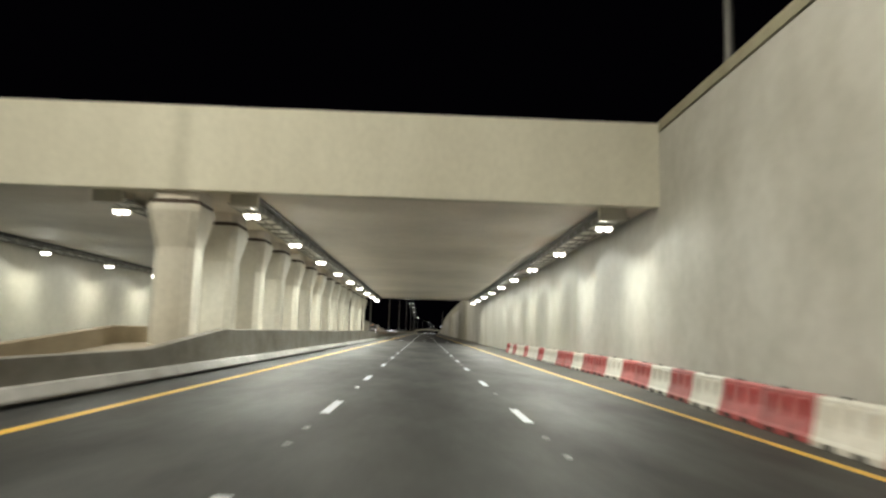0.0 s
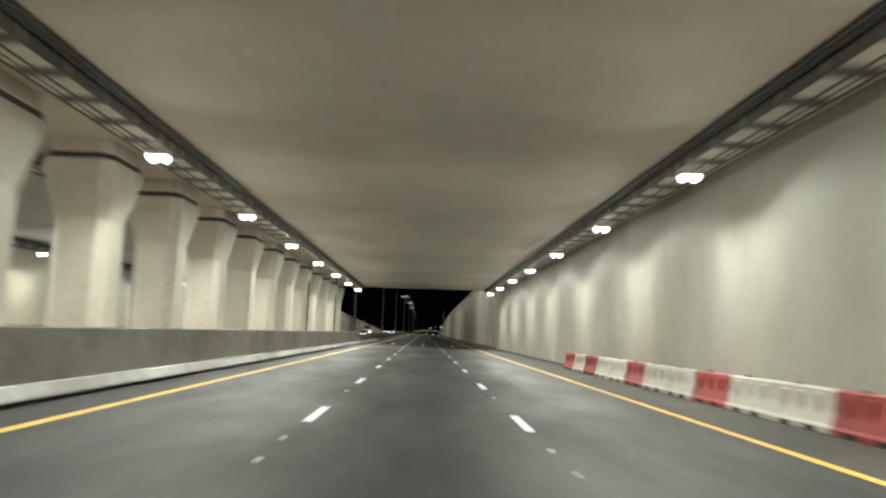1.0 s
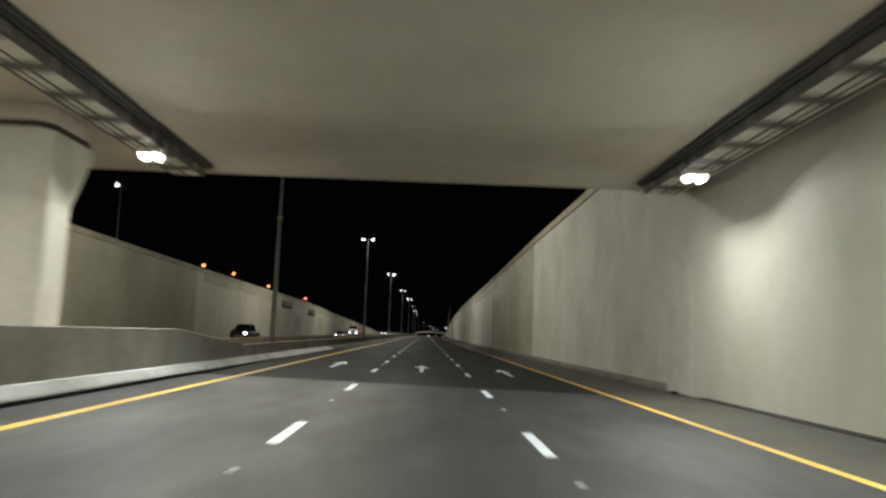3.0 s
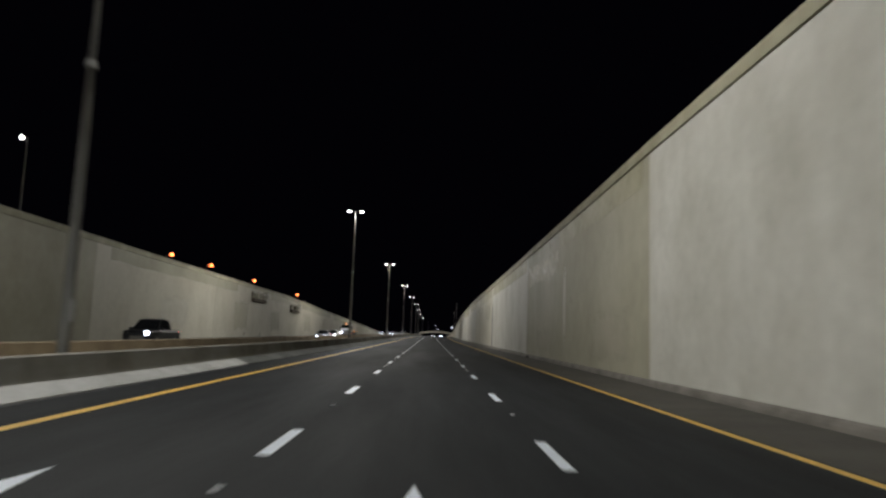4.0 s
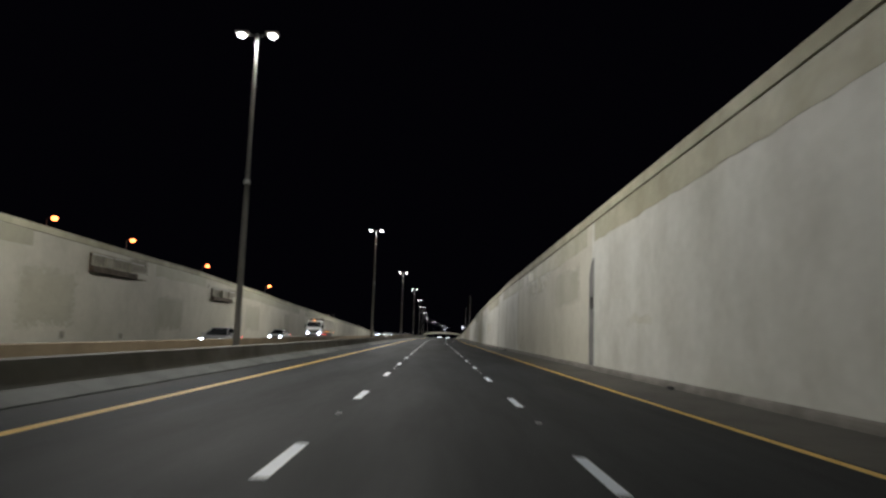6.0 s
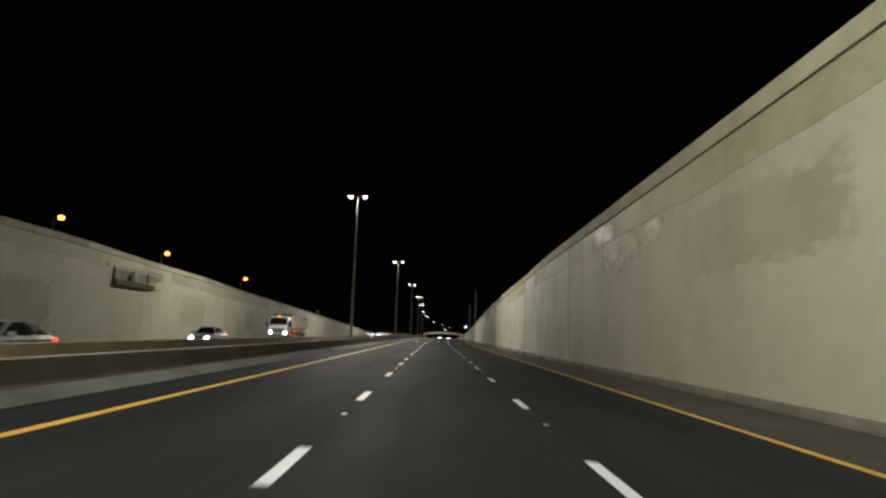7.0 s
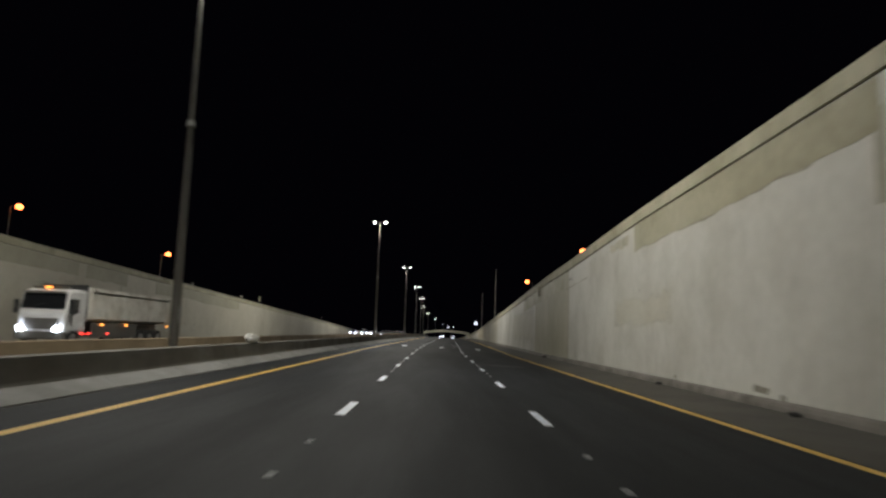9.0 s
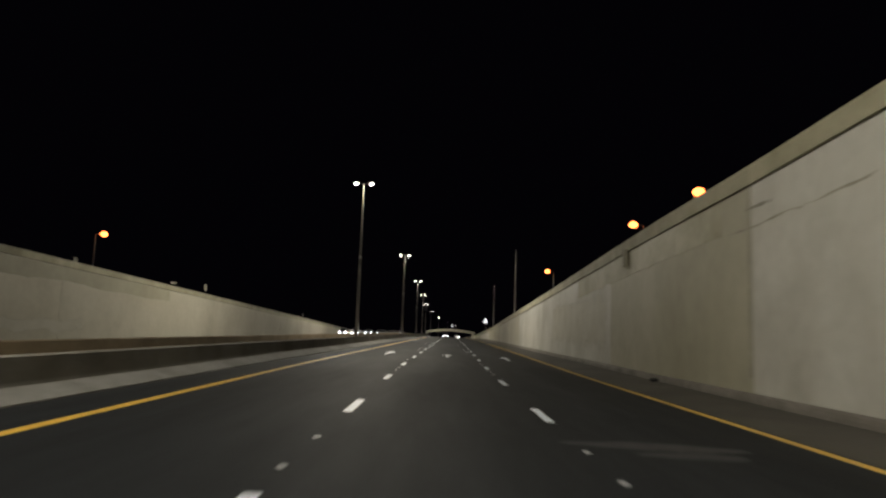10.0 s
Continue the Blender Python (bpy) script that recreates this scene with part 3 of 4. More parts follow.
for i, (x0, x1, y0, y1) in enumerate(((-0.9, 1.1, 77.2, 78.0), (-1.0, 0.2, 82.4, 83.2), (0.3, 1.4, 83.6, 84.3))):
    smear("stain", x0, x1, y0, y1, OILY, "dark oily stain", i * 4.7)
# pale smears paint sheen and headlight glow onto the asphalt
for i, (x0, x1, y0, y1) in enumerate(((2.4, 2.6, 73.5, 78.0), (1.9, 4.2, 272.6, 273.3), (2.6, 4.4, 272.0, 272.5))):
    smear("scuff", x0, x1, y0, y1, GLOW_SMEAR, "pale smear standing in for headlight glow and sheen", 40 + i * 4.7)

# ---- whitewashed ledge along the near barrier, block by block ----
def low(y):
    return float(np.interp(y, [98, 118], [0.21, 0.12]))


def tall(y):
    return float(np.interp(y, [98, 118], [0.22, 0.23]))


def batter(y):
    return float(np.interp(y, [98, 118], [0.14, 0.2]))



def nose(y):
    return float(np.interp(y, [98, 118], [0.0, 0.27]))


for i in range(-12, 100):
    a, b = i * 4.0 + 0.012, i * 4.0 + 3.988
    # dark blocks between y 131 and 230, mid grey ones beyond
    sweep("ledge_block", [a, b], lambda y: [(foot(y) + nose(y), zr(y) + low(y)), (foot(y) + nose(y) - 0.01, zr(y) + low(y) + 0.04), (foot(y) - batter(y), zr(y) + low(y) + tall(y)), (foot(y) - 0.245, zr(y) + low(y) + tall(y) + 0.015), (foot(y) - 0.245, zr(y) + low(y))], DARK_PLINTH if 131 < a < 230 else GREYED if a > 230 else PLINTH, b_near)

# ---- wall details ----
PALE_CHUNK = material("broken_concrete", (0.68, 0.67, 0.64), 0.85, vary=0.15, coarse=3, fine=12, bump=0.4)
JOINT = material("grey_joint_cover", (0.16, 0.155, 0.15), 0.7, vary=0.15, tint=(0.1, 0.1, 0.1), coarse=1.2, fine=8, bump=0.1)
def cover_top(y):
    return float(np.interp(y, [194.3, 194.5, 194.95, 195.4], [5.7, 5.8, 5.5, 4.95]))


joint = sweep("joint_cover", [194.3, 194.5, 194.95, 195.4], lambda y: [(WALL_R - 0.006, zr(y) + 0.1), (WALL_R - 0.006, zr(y) + cover_top(y)), (WALL_R + 0.02, zr(y) + cover_top(y)), (WALL_R + 0.02, zr(y) + 0.1)], JOINT, wall_r)
joint["label"] = "dark grey painted strip over a movement joint"
sweep("joint_cover", [249.13, 249.25], lambda y: [(WALL_R - 0.006, zr(y) + 0.3), (WALL_R - 0.006, zr(y) + 5.55), (WALL_R + 0.02, zr(y) + 5.55), (WALL_R + 0.02, zr(y) + 0.3)], SEAL, wall_r)


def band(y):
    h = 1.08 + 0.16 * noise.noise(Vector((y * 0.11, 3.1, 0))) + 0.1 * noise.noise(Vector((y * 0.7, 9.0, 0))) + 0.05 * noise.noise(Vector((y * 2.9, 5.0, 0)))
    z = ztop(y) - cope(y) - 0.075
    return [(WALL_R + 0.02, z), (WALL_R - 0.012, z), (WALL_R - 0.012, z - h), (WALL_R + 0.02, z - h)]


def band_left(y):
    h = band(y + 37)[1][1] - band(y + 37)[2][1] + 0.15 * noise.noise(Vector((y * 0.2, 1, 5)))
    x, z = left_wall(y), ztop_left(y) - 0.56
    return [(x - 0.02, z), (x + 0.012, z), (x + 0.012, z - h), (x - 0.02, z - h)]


def band_shadow(y):
    """A ragged dark strip standing in for the shadow under the plaster."""
    z = band(y)[2][1] + 0.01
    h = max(0.004, 0.05 + 0.09 * noise.noise(Vector((y * 0.5, 2.2, 4))) + 0.06 * noise.noise(Vector((y * 2.3, 7.2, 4))))
    return [(WALL_R + 0.01, z), (WALL_R - 0.006, z), (WALL_R - 0.006, z - h), (WALL_R + 0.01, z - h)]


for a, b in ((228.2, 243.3), (249.8, 266.0), (204.0, 221.3), (172.0, 182.0), (275.5, 282.5)):
    o = sweep("plaster_edge", stations(a, b, 0.3), band_shadow, GRIME_SHADE, wall_r)
    o["label"] = "dark ragged strip for the shadow under the plaster"
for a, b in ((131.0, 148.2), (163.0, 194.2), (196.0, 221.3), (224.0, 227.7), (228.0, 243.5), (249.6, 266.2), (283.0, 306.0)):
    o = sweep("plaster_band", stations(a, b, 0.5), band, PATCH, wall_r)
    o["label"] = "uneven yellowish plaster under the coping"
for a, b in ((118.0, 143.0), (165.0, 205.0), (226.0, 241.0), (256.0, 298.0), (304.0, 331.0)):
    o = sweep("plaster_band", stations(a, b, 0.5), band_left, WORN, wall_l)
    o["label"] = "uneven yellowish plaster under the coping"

kerb = sweep("wall_kerb", [y for y in FAR if 99 < y < 480], lambda y: [(WALL_R - 0.13, zr(y) - 0.3), (WALL_R - 0.13, zr(y) + 0.06), (WALL_R - 0.1, zr(y) + 0.15), (WALL_R - 0.002, zr(y) + 0.2), (WALL_R - 0.002, zr(y) - 0.3)], KERB)
tagged(kerb, "low dusty concrete kerb at the wall's foot", "kerb", kind="structure")
gutter = sweep("wall_gutter", [y for y in FAR if y < 101], lambda y: [(WALL_R - 0.16, zr(y) - 0.3), (WALL_R - 0.15, zr(y) + 0.0), (WALL_R - 0.05, zr(y) + 0.02), (WALL_R - 0.003, zr(y) + 0.02), (WALL_R - 0.003, zr(y) - 0.3)], SEAL)
tagged(gutter, "dark gutter strip at the wall's foot", "gutter", kind="structure")


def lump(x, y, r, mat, name, label):
    bm = bmesh.new()
    bmesh.ops.create_icosphere(bm, subdivisions=2, radius=r)
    for v in bm.verts:
        n = noise.noise(v.co * (3 / r) * 0.5 + Vector((x, y, 0)))
        v.co *= 1 + 0.45 * n
        v.co.z *= 0.5
        v.co.y *= 1.7
    low = min(v.co.z for v in bm.verts)
    o = part(name, bm, mat)
    o.matrix_basis = pose(x, y, surf(x, y) - low - 0.005)
    return tagged(o, label, "debris", "scraps at the wall's foot")


for x, y, r in ((7.75, 99.6, 0.12), (7.7, 81.0, 0.16), (7.72, 77.5, 0.11), (7.7, 159.6, 0.15), (7.74, 181.5, 0.13), (7.76, 247.2, 0.17), (7.7, 237.0, 0.16), (7.74, 252.5, 0.12), (7.7, 288.5, 0.15), (7.74, 262.0, 0.12)):
    lump(x, y, r, RUBBER, "tyre_scrap", "dark scrap of torn tyre lying at the wall's foot")


block = bmesh.new()
bmesh.ops.create_icosphere(block, subdivisions=2, radius=0.5)
for v in block.verts:
    n = noise.noise(v.co * 2.3)
    v.co = Vector((v.co.x * 0.36, v.co.y * 1.5, max(-0.14, v.co.z * 0.42))) * (1 + 0.5 * n)
low_z = min(v.co.z for v in block.verts)
chunk = part("broken_block", block, PALE_CHUNK)
chunk.matrix_basis = pose(-7.47, 264.7, zr(264.7) + 0.86 - low_z)
tagged(chunk, "broken whitish concrete chunk lying on the median barrier", "debris")




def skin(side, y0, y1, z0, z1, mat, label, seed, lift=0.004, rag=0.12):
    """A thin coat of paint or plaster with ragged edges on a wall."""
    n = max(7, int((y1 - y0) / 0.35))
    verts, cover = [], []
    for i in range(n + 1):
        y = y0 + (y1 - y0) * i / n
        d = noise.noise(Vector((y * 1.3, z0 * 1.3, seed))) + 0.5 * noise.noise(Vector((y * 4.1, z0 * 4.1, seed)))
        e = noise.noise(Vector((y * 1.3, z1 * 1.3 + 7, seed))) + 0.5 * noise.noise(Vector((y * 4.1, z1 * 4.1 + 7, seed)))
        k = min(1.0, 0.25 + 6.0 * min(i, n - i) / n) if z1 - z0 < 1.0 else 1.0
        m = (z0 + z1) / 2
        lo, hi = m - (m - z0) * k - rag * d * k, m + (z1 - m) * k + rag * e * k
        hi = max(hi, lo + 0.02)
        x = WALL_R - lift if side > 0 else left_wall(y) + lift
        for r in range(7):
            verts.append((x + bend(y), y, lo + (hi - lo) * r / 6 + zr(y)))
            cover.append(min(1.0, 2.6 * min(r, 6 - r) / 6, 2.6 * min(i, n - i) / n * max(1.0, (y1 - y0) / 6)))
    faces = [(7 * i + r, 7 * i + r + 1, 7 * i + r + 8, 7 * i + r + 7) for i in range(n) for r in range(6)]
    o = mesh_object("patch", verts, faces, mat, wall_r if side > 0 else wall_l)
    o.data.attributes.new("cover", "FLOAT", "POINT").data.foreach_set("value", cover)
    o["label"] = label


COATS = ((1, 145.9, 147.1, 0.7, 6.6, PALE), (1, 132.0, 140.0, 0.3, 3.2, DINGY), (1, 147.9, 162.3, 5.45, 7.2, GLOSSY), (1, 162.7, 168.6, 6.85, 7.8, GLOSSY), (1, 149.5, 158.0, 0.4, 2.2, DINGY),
         (1, 154.0, 157.2, 7.3, 8.15, GLOSSY), (1, 216.6, 221.3, 6.3, 7.2, GLINT), (1, 218.9, 221.2, 7.36, 7.64, GLINT), (1, 234.6, 237.7, 6.05, 6.75, GLINT), (1, 267.2, 269.4, 6.1, 6.8, GLOSSY), (1, 222.5, 227.4, 4.74, 4.95, PALE), (1, 183.5, 188.5, 2.0, 2.6, PALE), (1, 197.0, 207.0, 3.2, 6.2, DINGY), (1, 214.6, 220.4, 5.0, 6.3, GLOSSY), (1, 212.2, 214.2, 4.95, 5.95, GLOSSY), (1, 208.0, 212.6, 5.6, 6.6, PALE),
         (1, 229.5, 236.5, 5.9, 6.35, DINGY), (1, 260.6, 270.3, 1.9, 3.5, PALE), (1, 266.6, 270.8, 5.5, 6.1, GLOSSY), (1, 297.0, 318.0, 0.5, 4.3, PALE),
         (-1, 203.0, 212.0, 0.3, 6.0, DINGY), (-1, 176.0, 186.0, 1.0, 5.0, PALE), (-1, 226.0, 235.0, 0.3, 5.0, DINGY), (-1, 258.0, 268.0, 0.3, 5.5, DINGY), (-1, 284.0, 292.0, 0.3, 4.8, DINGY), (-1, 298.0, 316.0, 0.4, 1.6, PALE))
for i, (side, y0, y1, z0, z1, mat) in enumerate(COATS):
    words = {PALE: "pale repainted patch", DINGY: "dingy yellowish patch of old paint", GLOSSY: "glossy plaster patch where lamp glints show", GLINT: "glossy plaster patch where lamp glints show"}[mat]
    skin(side, y0, y1, z0, z1, mat, words, i * 3.1, 0.016 if mat in (GLOSSY, GLINT) else 0.004, 0.3)
# pale and glossy flakes stand in for broken-up lamp glints
rng = random.Random(7)
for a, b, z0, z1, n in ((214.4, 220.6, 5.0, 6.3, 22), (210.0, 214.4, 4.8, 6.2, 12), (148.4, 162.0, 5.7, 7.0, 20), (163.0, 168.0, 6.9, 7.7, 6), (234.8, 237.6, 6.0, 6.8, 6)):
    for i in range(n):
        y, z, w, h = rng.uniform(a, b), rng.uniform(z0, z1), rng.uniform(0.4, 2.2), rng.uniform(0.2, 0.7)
        skin(1, y - w / 2, y + w / 2, z - h / 2, z + h / 2, rng.choice((PALE, GLOSSY, GLOSSY)), "flaking plaster patch toned for mottled lamp glints", a + i * 1.7, 0.018 + 0.0015 * i, 0.3)
STAINS = ((225.2, 225.8, 0.68, 0.8), (225.4, 225.65, 0.3, 0.7), (223.8, 224.3, 1.2, 1.5), (245.6, 245.9, 0.5, 0.75), (246.6, 247.1, 0.95, 1.15), (253.4, 253.8, 0.1, 0.35), (236.8, 237.0, 0.15, 0.32),
          (254.1, 255.4, 0.22, 0.5), (249.5, 249.85, 4.3, 5.7), (265.45, 265.6, 3.44, 3.58), (261.0, 261.3, 0.15, 0.4), (237.75, 238.1, 5.95, 6.8), (237.8, 238.8, 5.95, 6.25), (221.4, 221.75, 5.45, 5.7), (215.4, 215.75, 4.55, 4.8), (215.5, 215.7, 5.2, 6.4), (144.4, 144.65, 3.5, 4.05), (148.6, 148.85, 0.62, 0.78), (227.82, 228.0, 3.3, 6.6), (227.7, 228.1, 3.3, 3.6), (227.7, 227.85, 0.7, 3.0), (151.7, 151.95, 7.2, 8.1), (279.6, 281.6, 5.06, 5.18), (299.5, 300.1, 4.3, 4.5), (290.4, 290.8, 5.3, 5.6))
for i, (y0, y1, z0, z1) in enumerate(STAINS):
    skin(1, y0, y1, z0, z1, STAIN, "grey stain on the wall", 80 + i * 2.3, 0.007, 0.06)
for i, (y0, y1, z0, z1) in enumerate(((340.2, 341.3, 4.9, 6.0), (392.0, 393.4, 3.2, 4.1), (330.5, 333.0, 5.2, 5.5), (241.5, 242.3, 6.0, 6.7), (313.0, 313.8, 5.0, 6.2), (296.0, 296.6, 0.3, 0.7), (209.3, 210.3, 0.1, 0.95), (219.0, 220.0, 0.1, 0.8))):
    skin(-1, y0, y1, z0, z1, STAIN, "grey stain on the wall", 130 + i * 2.3, 0.007, 0.08)


for y0, y1, z0, z1 in ((194.35, 195.2, 3.1, 3.75), (227.74, 228.0, 0.7, 7.2), (249.45, 249.8, 4.2, 6.1), (281.0, 281.2, 0.6, 5.6), (162.3, 162.5, 0.3, 7.9), (239.22, 239.3, 2.4, 6.05), (221.35, 221.5, 6.2, 7.2)):
    skin(1, y0, y1, z0, z1, SEAL if z0 > 3 and z1 < 4 else GRIME_SHADE, "dark stained joint", y0, 0.01, 0.05)


part("drain_box", box(WALL_R - 0.14, WALL_R - 0.003, 293.55, 293.95, zr(293.7) + 4.7, zr(293.7) + 5.5, 0.02), GRIME_SHADE, wall_r, "grey drain box under the coping")


def bracket_frame(y0, y1, z0, z1, box_at):
    x = left_wall(y0)
    f = empty("sign_frame", "rusty empty sign frame bolted to the grimy far wall", "sign frame", "empty sign frames")
    f.matrix_basis = pose(x, y0, zr(y0))
    w = y1 - y0
    part("backing", box(0.004, 0.012, 0.1, w * 0.6, z0 + 0.3, z1 - 0.1), GRIME_SHADE, f, "grimy stained wall face behind the frame")
    part("bottom_beam", box(0.02, 0.4, 0, w * 0.76, z0 - 0.05, z0 + 0.42, 0.03), RUST, f)
    part("bottom_rail", box(0.02, 0.12, w * 0.76 + 0.004, w, z0, z0 + 0.12), GRIME_SHADE, f)
    part("top_rail", box(0.02, 0.1, 0.1, w * 0.95, z1 - 0.3, z1 - 0.22), BOX_GREY, f)
    for fy in (0.0, 0.36, 0.66):
        part("upright", box(0.02, 0.16, fy * w, fy * w + 0.1, z0 + 0.42, z1 - 0.22), RUST if fy == 0 else GRIME_SHADE, f)
    part("lamp_box", box(0.18, 0.5, box_at * w, box_at * w + 0.9, z0 + 0.45, z0 + 1.2, 0.03), GRIME_SHADE, f, "grimy lamp box")
    skin(-1, y0 - 0.2, y1 - 0.5, z0 + 0.3, z1 + 0.1, STAIN, "grey smudge on the wall", y0, 0.014, 0.25)
    skin(-1, y0 + w * 0.6, y1 + 1.2, z0 + 0.5, z1 + 0.3, STAIN, "grey smudge on the wall", y1, 0.02, 0.35)


bracket_frame(212.8, 223.6, 5.55, 7.2, 0.2)
bracket_frame(243.0, 253.4, 4.75, 6.4, 0.3)

# ---- water-filled barriers ----
def unit(mat, label):
    u = empty("water_barrier", label, "water barrier", "plastic water barriers along the wall")
    prof = [(-0.24, 0), (-0.24, 0.1), (-0.2, 0.16), (-0.13, 0.42), (-0.1, 0.62), (-0.09, 0.76), (-0.06, 0.8), (0.06, 0.8), (0.09, 0.76), (0.1, 0.62), (0.13, 0.42), (0.2, 0.16), (0.24, 0.1), (0.24, 0)]
    bm = bmesh.new()
    ys = (-1.06, -1.0, 1.0, 1.06)
    loops = []
    for y in ys:
        k = 0.94 if abs(y) > 1.03 else 1.0
        loops.append([bm.verts.new((x * k, y, z * (0.985 if k < 1 else 1))) for x, z in prof])
    n = len(prof)
    for a, b in zip(loops, loops[1:]):
        for i in range(n):
            bm.faces.new((a[i], a[(i + 1) % n], b[(i + 1) % n], b[i]))
    bm.faces.new(loops[0])
    bm.faces.new(loops[-1])
    part("body", bm, mat, u)
    for y in (-0.6, 0.0, 0.6):
        rib = box(-0.155, 0.155, y - 0.1, y + 0.1, 0.3, 0.7, 0.03)
        part("rib", rib, mat, u)
    for y in (-0.45, 0.45):
        # a dark solid block paints the shade of the hollow slot
        part("fork_slot", box(-0.245, 0.245, y - 0.16, y + 0.16, 0.0, 0.09), SEAL, u, "dark block for the shaded fork-lift slot")
    part("filler_cap", tube((0, 0.3, 0.79), (0, 0.3, 0.83), 0.06), SEAL, u)
    return u


RED, WHITE = "sun-faded red plastic water barrier standing beside the wall", "dirty white plastic water barrier standing beside the wall"
kinds = {"R": unit(PLASTIC_RED, RED), "W": unit(PLASTIC_WHITE, WHITE)}
placed = set()
SEQ = "RWRWWRWWRWWRRWRRWRRWRWRRWRRW"
UNIT_Y = [59.3 - 2.16 * i for i in range(len(SEQ))]
for i, (k, y) in enumerate(zip(SEQ, UNIT_Y)):
    x = 6.22 + 1.3 * min(1, max(0, (y - 6) / 17))
    turn = -4.0 if 6 < y < 23 else 0.0
    m = pose(x, y, surf(x, y) + 0.002, 0, 0, turn + random.uniform(-1.5, 1.5))
    if k in placed:
        copy_thing(kinds[k], m)
    else:
        kinds[k].matrix_basis = m
        placed.add(k)

# ---- studs between the lanes ----
stud_bm = bmesh.new()
add_box(stud_bm, -0.045, 0.045, -0.04, 0.04, 0, 0.02, 0.008)
stud = part("road_stud", stud_bm, STUD, road)
first_stud = True
for side, y_start in ((-1, 10.95), (1, 10.98)):
    for n in range(-3, 40):
        base = y_start + 8.629 * n - (2.15 if n >= 25 else 0)
        for dy in ((-4.2, -6.2) if n >= 25 and n % 3 == 1 else (-2.95, -4.55) if n % 3 == 0 else (-3.9,) if n % 3 == 1 else ()):
            x, y = side * LANE / 2 + random.uniform(-0.02, 0.02), base + dy + random.uniform(-0.1, 0.1)
            m = pose(x, y, surf(x, y))
            if first_stud:
                stud.matrix_basis = m
                first_stud = False
            else:
                twin(stud, m, road)

# ---- masts and a lamp beyond the right wall ----
def mast(x, y, h):
    s = empty("mast", "slim unlit steel mast standing behind the wall", "mast", "masts behind the wall")
    part("pole", tube((0, 0, 0), (0, 0, h), 0.11, 0.06, 12), POLE, s)
    part("base_plate", box(-0.2, 0.2, -0.2, 0.2, 0, 0.03), STEEL, s)
    part("finial", tube((0, 0, h), (0, 0, h + 0.12), 0.07, 0.03), STEEL, s)
    s.matrix_basis = pose(x + bend(y), y, ztop(y) - 0.35)


mast(8.2, 352, 8.4)
mast(8.35, 400, 8.4)
deck_lamp = copy_thing(sl, pose(9.6, 18.9, ztop(18) - 0.35))
for c in list(deck_lamp.children):
    if c.type == "LIGHT":
        bpy.data.objects.remove(c)
deck_lamp["label"] = "tall galvanised double-headed street lamp on the street above"
deck_lamp["group"] = "street lamps above the cutting"


def single_lamp(x, y, h):
    """A lamp with one lit head on the street above."""
    s = empty("street_lamp", "tall white single-headed street lamp above the far wall", "street lamp", "street lamps above the cutting")
    part("pole", tube((0, 0, 0), (0, 0, h), 0.12, 0.06, 12), POLE, s)
    part("base_plate", box(-0.24, 0.24, -0.24, 0.24, 0, 0.04, 0.01), STEEL, s)
    part("arm", tube((0, 0, h - 0.1), (-0.5, 0, h + 0.04), 0.04, seg=8), POLE, s)
    head = part("head", box(-0.95, -0.35, -0.17, 0.17, h, h + 0.14, 0.05), BOX_GREY, s)
    bm = bmesh.new()
    bmesh.ops.create_uvsphere(bm, u_segments=14, v_segments=8, radius=0.3, matrix=Matrix.Translation((-0.65, 0, h)) @ Matrix.Diagonal((1, 0.8, 0.72, 1)))
    part("lens", bm, LAMP_STREET, head, "glowing white lens", smooth=True)
    s.matrix_basis = pose(x, y, ztop(y) - 0.35)


single_lamp(-47.6, 185, 14.6)


def sign(x, y, z):
    s = empty("warning_sign", "small white triangular road sign on a post", "road sign")
    part("post", tube((0, 0, 0), (0, 0, 2.6), 0.04), POLE, s)
    bm = bmesh.new()
    a = [bm.verts.new((px_, -0.05, pz_)) for px_, pz_ in ((-0.55, 2.2), (0.55, 2.2), (0, 3.2))]
    b = [bm.verts.new((px_, -0.09, pz_)) for px_, pz_ in ((-0.55, 2.2), (0.55, 2.2), (0, 3.2))]
    bm.faces.new(a)
    bm.faces.new(b)
    for i in range(3):
        bm.faces.new((a[i], a[(i + 1) % 3], b[(i + 1) % 3], b[i]))
    part("plate", bm, glow("lit_sign_face", (0.9, 0.92, 1.0), 1.2), s, "internally lit white plate")
    s.matrix_basis = pose(x + bend(y), y, z)


sign(8.1, 424, ztop(424) - 0.35)

# ---- the next bridge, far ahead ----
def arched(x0, x1, y0, y1, z0, z1, rise, n=14):
    """A long block that rises towards its middle."""
    bm = bmesh.new()
    rings = []
    for i in range(n + 1):
        u = i / n
        x, lift = x0 + (x1 - x0) * u, rise * (1 - (2 * u - 1) ** 2)
        rings.append([bm.verts.new((x, yy, zz + lift)) for yy, zz in ((y0, z0), (y1, z0), (y1, z1), (y0, z1))])
    for a, b in zip(rings, rings[1:]):
        for i in range(4):
            bm.faces.new((a[i], a[(i + 1) % 4], b[(i + 1) % 4], b[i]))
    bm.faces.new(rings[0])
    bm.faces.new(rings[-1])
    return bm


